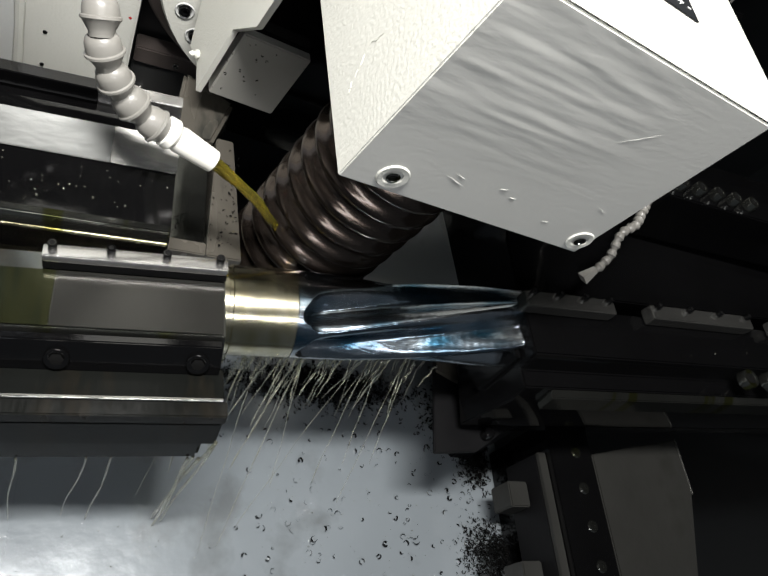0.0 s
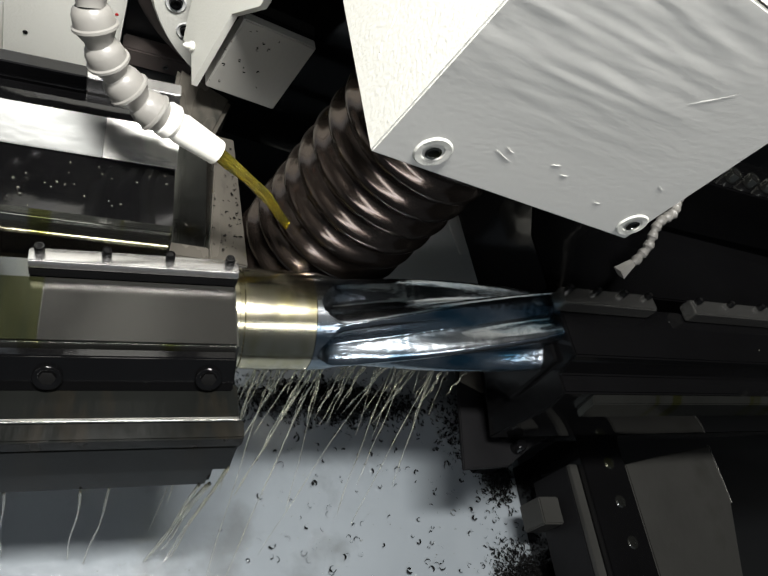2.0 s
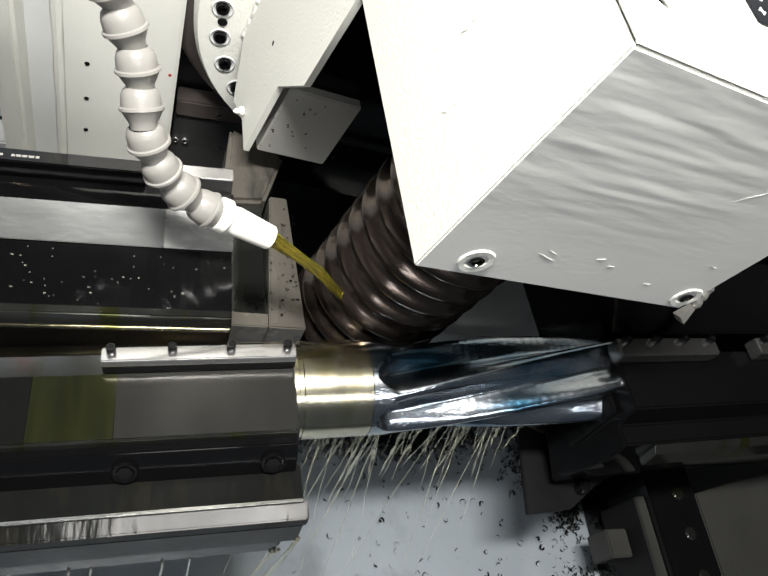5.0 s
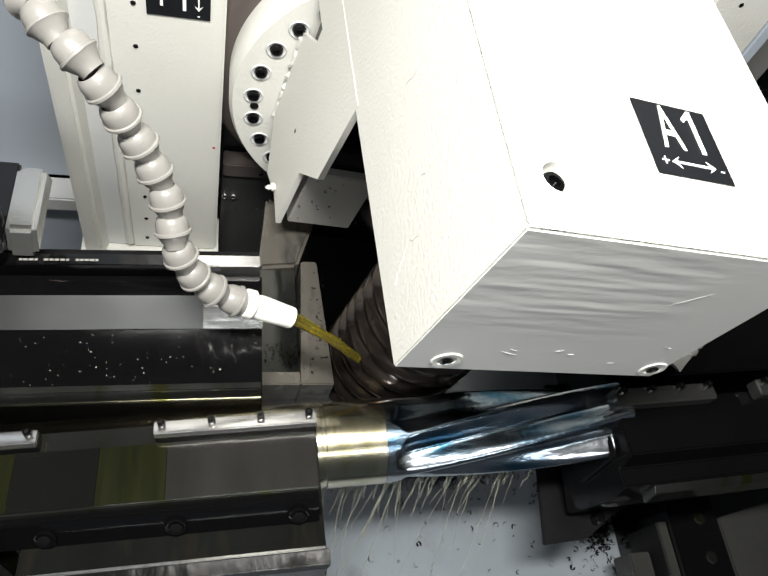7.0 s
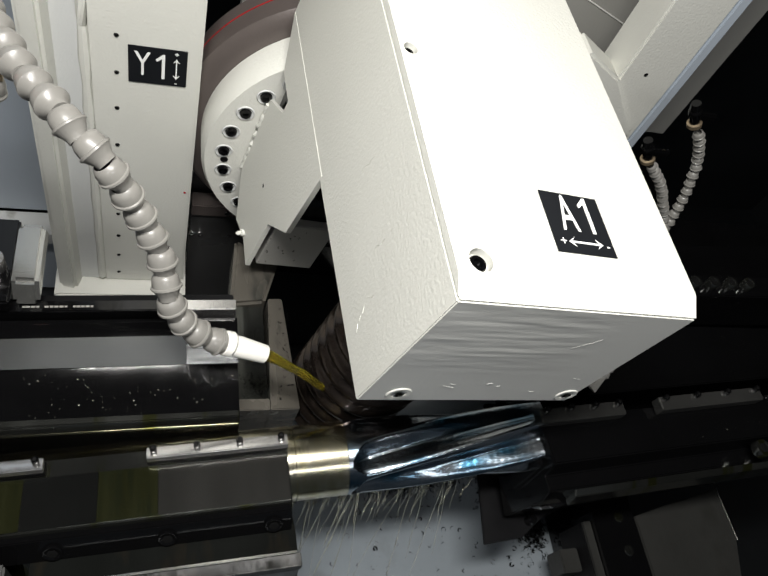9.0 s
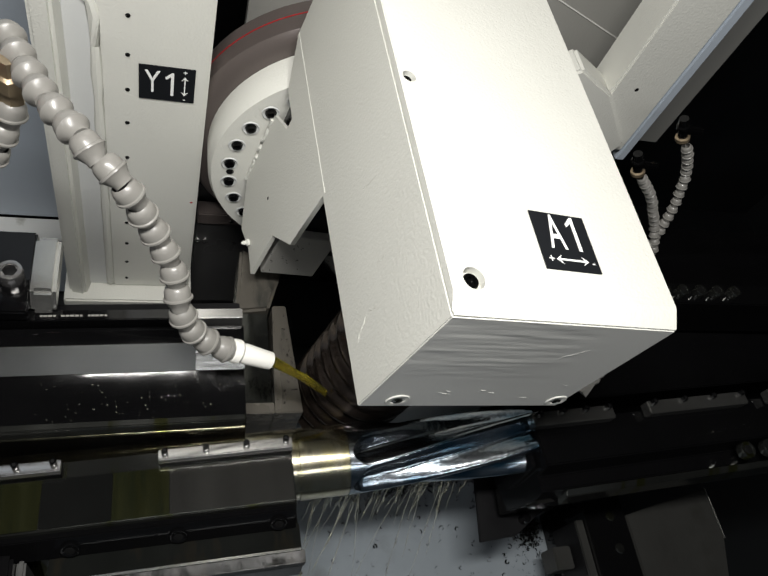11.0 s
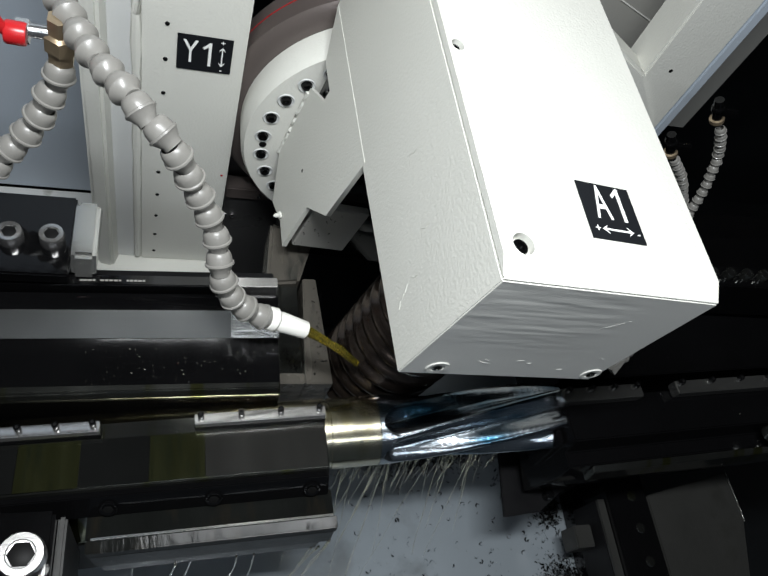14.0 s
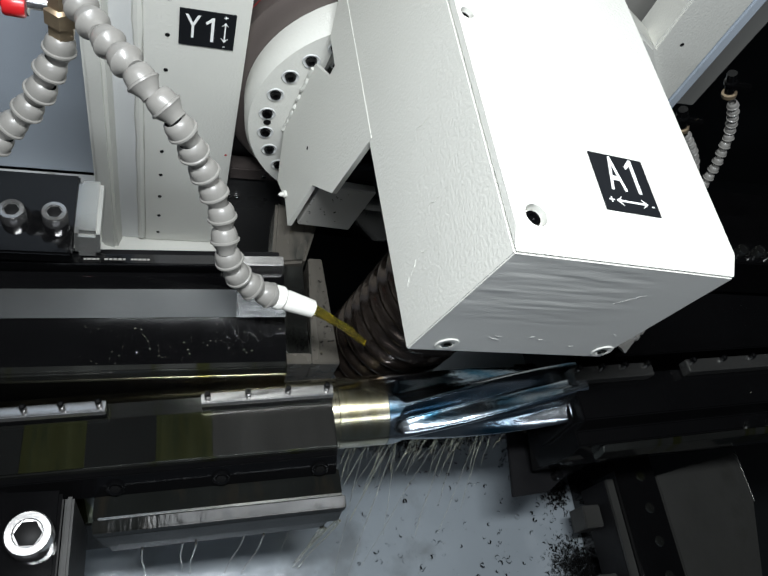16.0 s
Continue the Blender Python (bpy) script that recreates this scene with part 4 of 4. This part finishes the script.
def build_strands():
    rnd = random.Random(12)
    out = []
    for i in range(110):
        x = 0.128 + 0.21 * rnd.random() ** 1.6
        y = BAR_Y - 0.020 + rnd.uniform(-0.008, 0.014)
        z = BAR_Z - math.sqrt(max(0.0, BAR_R ** 2 - (y - BAR_Y) ** 2)) + 0.002 + 0.105 * (x - 0.13)
        length = rnd.choice((0.012, 0.015, 0.02, 0.022, 0.025, 0.03, 0.035, 0.04, 0.05, 0.07, 0.12, 0.18))
        lean, out_y, n = rnd.uniform(-0.45, 0.10), rnd.uniform(0.30, 0.75), 11
        wave = rnd.uniform(0.0002, 0.0007)
        pts = [(x + lean * length * (k / n) + wave * math.sin(1.3 * k + i), y - out_y * length * (k / n) ** 1.15 + wave * math.cos(1.1 * k + 2 * i), z - length * (k / n) ** 1.1) for k in range(n + 1)]
        r = rnd.choice((0.0003, 0.0004, 0.0005, 0.0007, 0.0010))
        radii = [r * (1.3 - 0.8 * k / n + 0.45 * math.sin(2.2 * k + i)) for k in range(n)] + [0.0002]
        t = thing("oil_strand", pose(x, y, z), "thin strand of oil falling from the workpiece", "oil strand", "oil strands under the workpiece")
        part("strand", tube(pts, [max(0.0002, q) for q in radii], 6), DRIP, t)
        out.append((t, (x, y, z), rnd.uniform(0, 6.28)))
    for i, (x, y, z, length) in enumerate(((0.1255, 0.208, 0.986, 0.25), (0.1235, 0.208, 0.986, 0.25), (0.1150, 0.213, 0.946, 0.22), (0.1130, 0.213, 0.946, 0.22), (0.1100, 0.213, 0.946, 0.22), (0.05, 0.213, 0.946, 0.22), (0.03, 0.213, 0.946, 0.22), (-0.02, 0.213, 0.946, 0.22), (-0.035, 0.213, 0.946, 0.22), (-0.075, 0.213, 0.946, 0.22))):
        x, y, z = FRONT_TILT @ Vector((x, y, z))
        length = min(length, z - 0.746)
        pts = [(x + 0.0012 * math.sin(0.9 * k + i), y - 0.0008 * k, z - length * k / 8) for k in range(9)]
        t = thing("oil_strand", pose(x, y, z), "thin strand of oil dripping from the jaw", "oil strand", "oil strands under the jaw")
        part("strand", tube(pts, [(0.0013 if i < 5 else 0.0009) * (1.15 - 0.07 * k + 0.15 * math.sin(2 * k + i)) for k in range(9)], 8), DRIP, t)
        out.append((t, (x, y, z), i * 1.3))
    return out


STRANDS = build_strands()


def chip_mesh(bm, p, rnd, size):
    """A small curled steel chip lying at p."""
    turn = Euler((rnd.uniform(-0.5, 0.5), rnd.uniform(-0.5, 0.5), rnd.uniform(0, 6.28))).to_matrix()
    bend = rnd.uniform(2.0, 5.0)
    n = 5
    prev = None
    for k in range(n + 1):
        a = bend * k / n
        for_r = size * (0.45 + 0.1 * k / n)
        pair = []
        for h in (-0.5, 0.5):
            q = turn @ Vector((for_r * math.cos(a), for_r * math.sin(a), size * (0.22 + 0.22 * h * 2 + 0.1 * k / n)))
            pair.append(bm.verts.new(Vector(p) + q))
        if prev:
            bm.faces.new((prev[0], pair[0], pair[1], prev[1]))
        prev = pair


def build_chips():
    rnd = random.Random(8)
    bm = bmesh.new()
    for _ in range(720):
        x, y = rnd.uniform(0.18, 0.57), rnd.uniform(0.05, 0.42)
        if rnd.random() < 0.35 + 1.6 * max(0, x - 0.33):
            chip_mesh(bm, (x, y, 0.747), rnd, rnd.uniform(0.0025, 0.0075))
    for cx, cy, sx, sy, n, h in ((0.540, 0.165, 0.034, 0.038, 1500, 0.035), (0.535, 0.285, 0.022, 0.034, 800, 0.022), (0.315, 0.372, 0.13, 0.026, 3600, 0.024), (0.50, 0.345, 0.035, 0.045, 520, 0.012)):
        for _ in range(n):
            dx, dy = rnd.gauss(0, 0.5), rnd.gauss(0, 0.5)
            z = 0.747 + h * max(0, 1 - math.hypot(dx, dy)) * rnd.random()
            x = min(0.572, cx + sx * dx)
            chip_mesh(bm, (x, cy + sy * dy, z), rnd, rnd.uniform(0.0025, 0.005))
    for _ in range(34):
        q = HEAD @ Vector((rnd.uniform(0.008, 0.088), 0.2610, rnd.uniform(-0.225, -0.150)))
        if rnd.random() < 0.75:
            chip_mesh(bm, q, rnd, rnd.uniform(0.0012, 0.003))
    for _ in range(60):
        chip_mesh(bm, (rnd.uniform(0.128, 0.152), rnd.uniform(0.40, 0.52), 0.9735), rnd, rnd.uniform(0.0012, 0.0032))
    for _ in range(70):
        chip_mesh(bm, (rnd.uniform(0.09, 0.124), rnd.uniform(0.41, 0.44), 0.9615), rnd, rnd.uniform(0.0012, 0.0032))
    single("steel_chips", bm, CHIP, "heaps and scatter of dark curled steel chips on the tray", "chips", kind="stuff")
    drops, FLAT = bmesh.new(), Matrix.Identity(4)
    for tilt, area, n in ((FRONT_TILT, (-0.22, 0.121, 0.256, 0.299, 1.0697), 190), (REAR_TILT, (-0.12, 0.075, 0.36, 0.405, 1.0475), 60), (FLAT, (0.15, 0.56, 0.06, 0.30, 0.7452), 260), (FLAT, (-0.30, 0.15, 0.06, 0.22, 0.7452), 90), (FLAT, (0.60, 0.80, 0.30, 0.325, 1.072), 12)):
        for _ in range(n):
            r = rnd.choice((0.0003, 0.0004, 0.0005, 0.0007))
            m = tilt @ Matrix.LocRotScale((rnd.uniform(area[0], area[1]), rnd.uniform(area[2], area[3]), area[4]), None, (r * rnd.uniform(0.8, 2.0), r, r * 0.7))
            bmesh.ops.create_icosphere(drops, subdivisions=1, radius=1, matrix=m)
    single("oil_droplets", rounded(drops), DRIP, "small clear oil droplets on jaws and tray", "oil droplets", kind="stuff")


build_chips()


def motions():
    # the bar turns slowly, the cutter fast, the falling oil wavers
    walk(WORK, [(0.1 * i, WORK_POSE @ pose(0, 0, 0, 20.0 * i)) for i in range(161)])
    walk(HOB, [(0.1 * i, HOB_POSE @ pose(0, 0, 0, 0, 0, 80.0 * i)) for i in range(161)])
    for ob, (x, y, z), ph in STRANDS:
        walk(ob, [(0.4 * i, pose(x + 0.0012 * math.sin(ph + 2.1 * i), y + 0.0010 * math.sin(2 * ph + 1.7 * i), z, 1.5 * math.sin(ph + 2.3 * i), 2.0 * math.sin(ph + 1.9 * i), 0)) for i in range(41)])


motions()
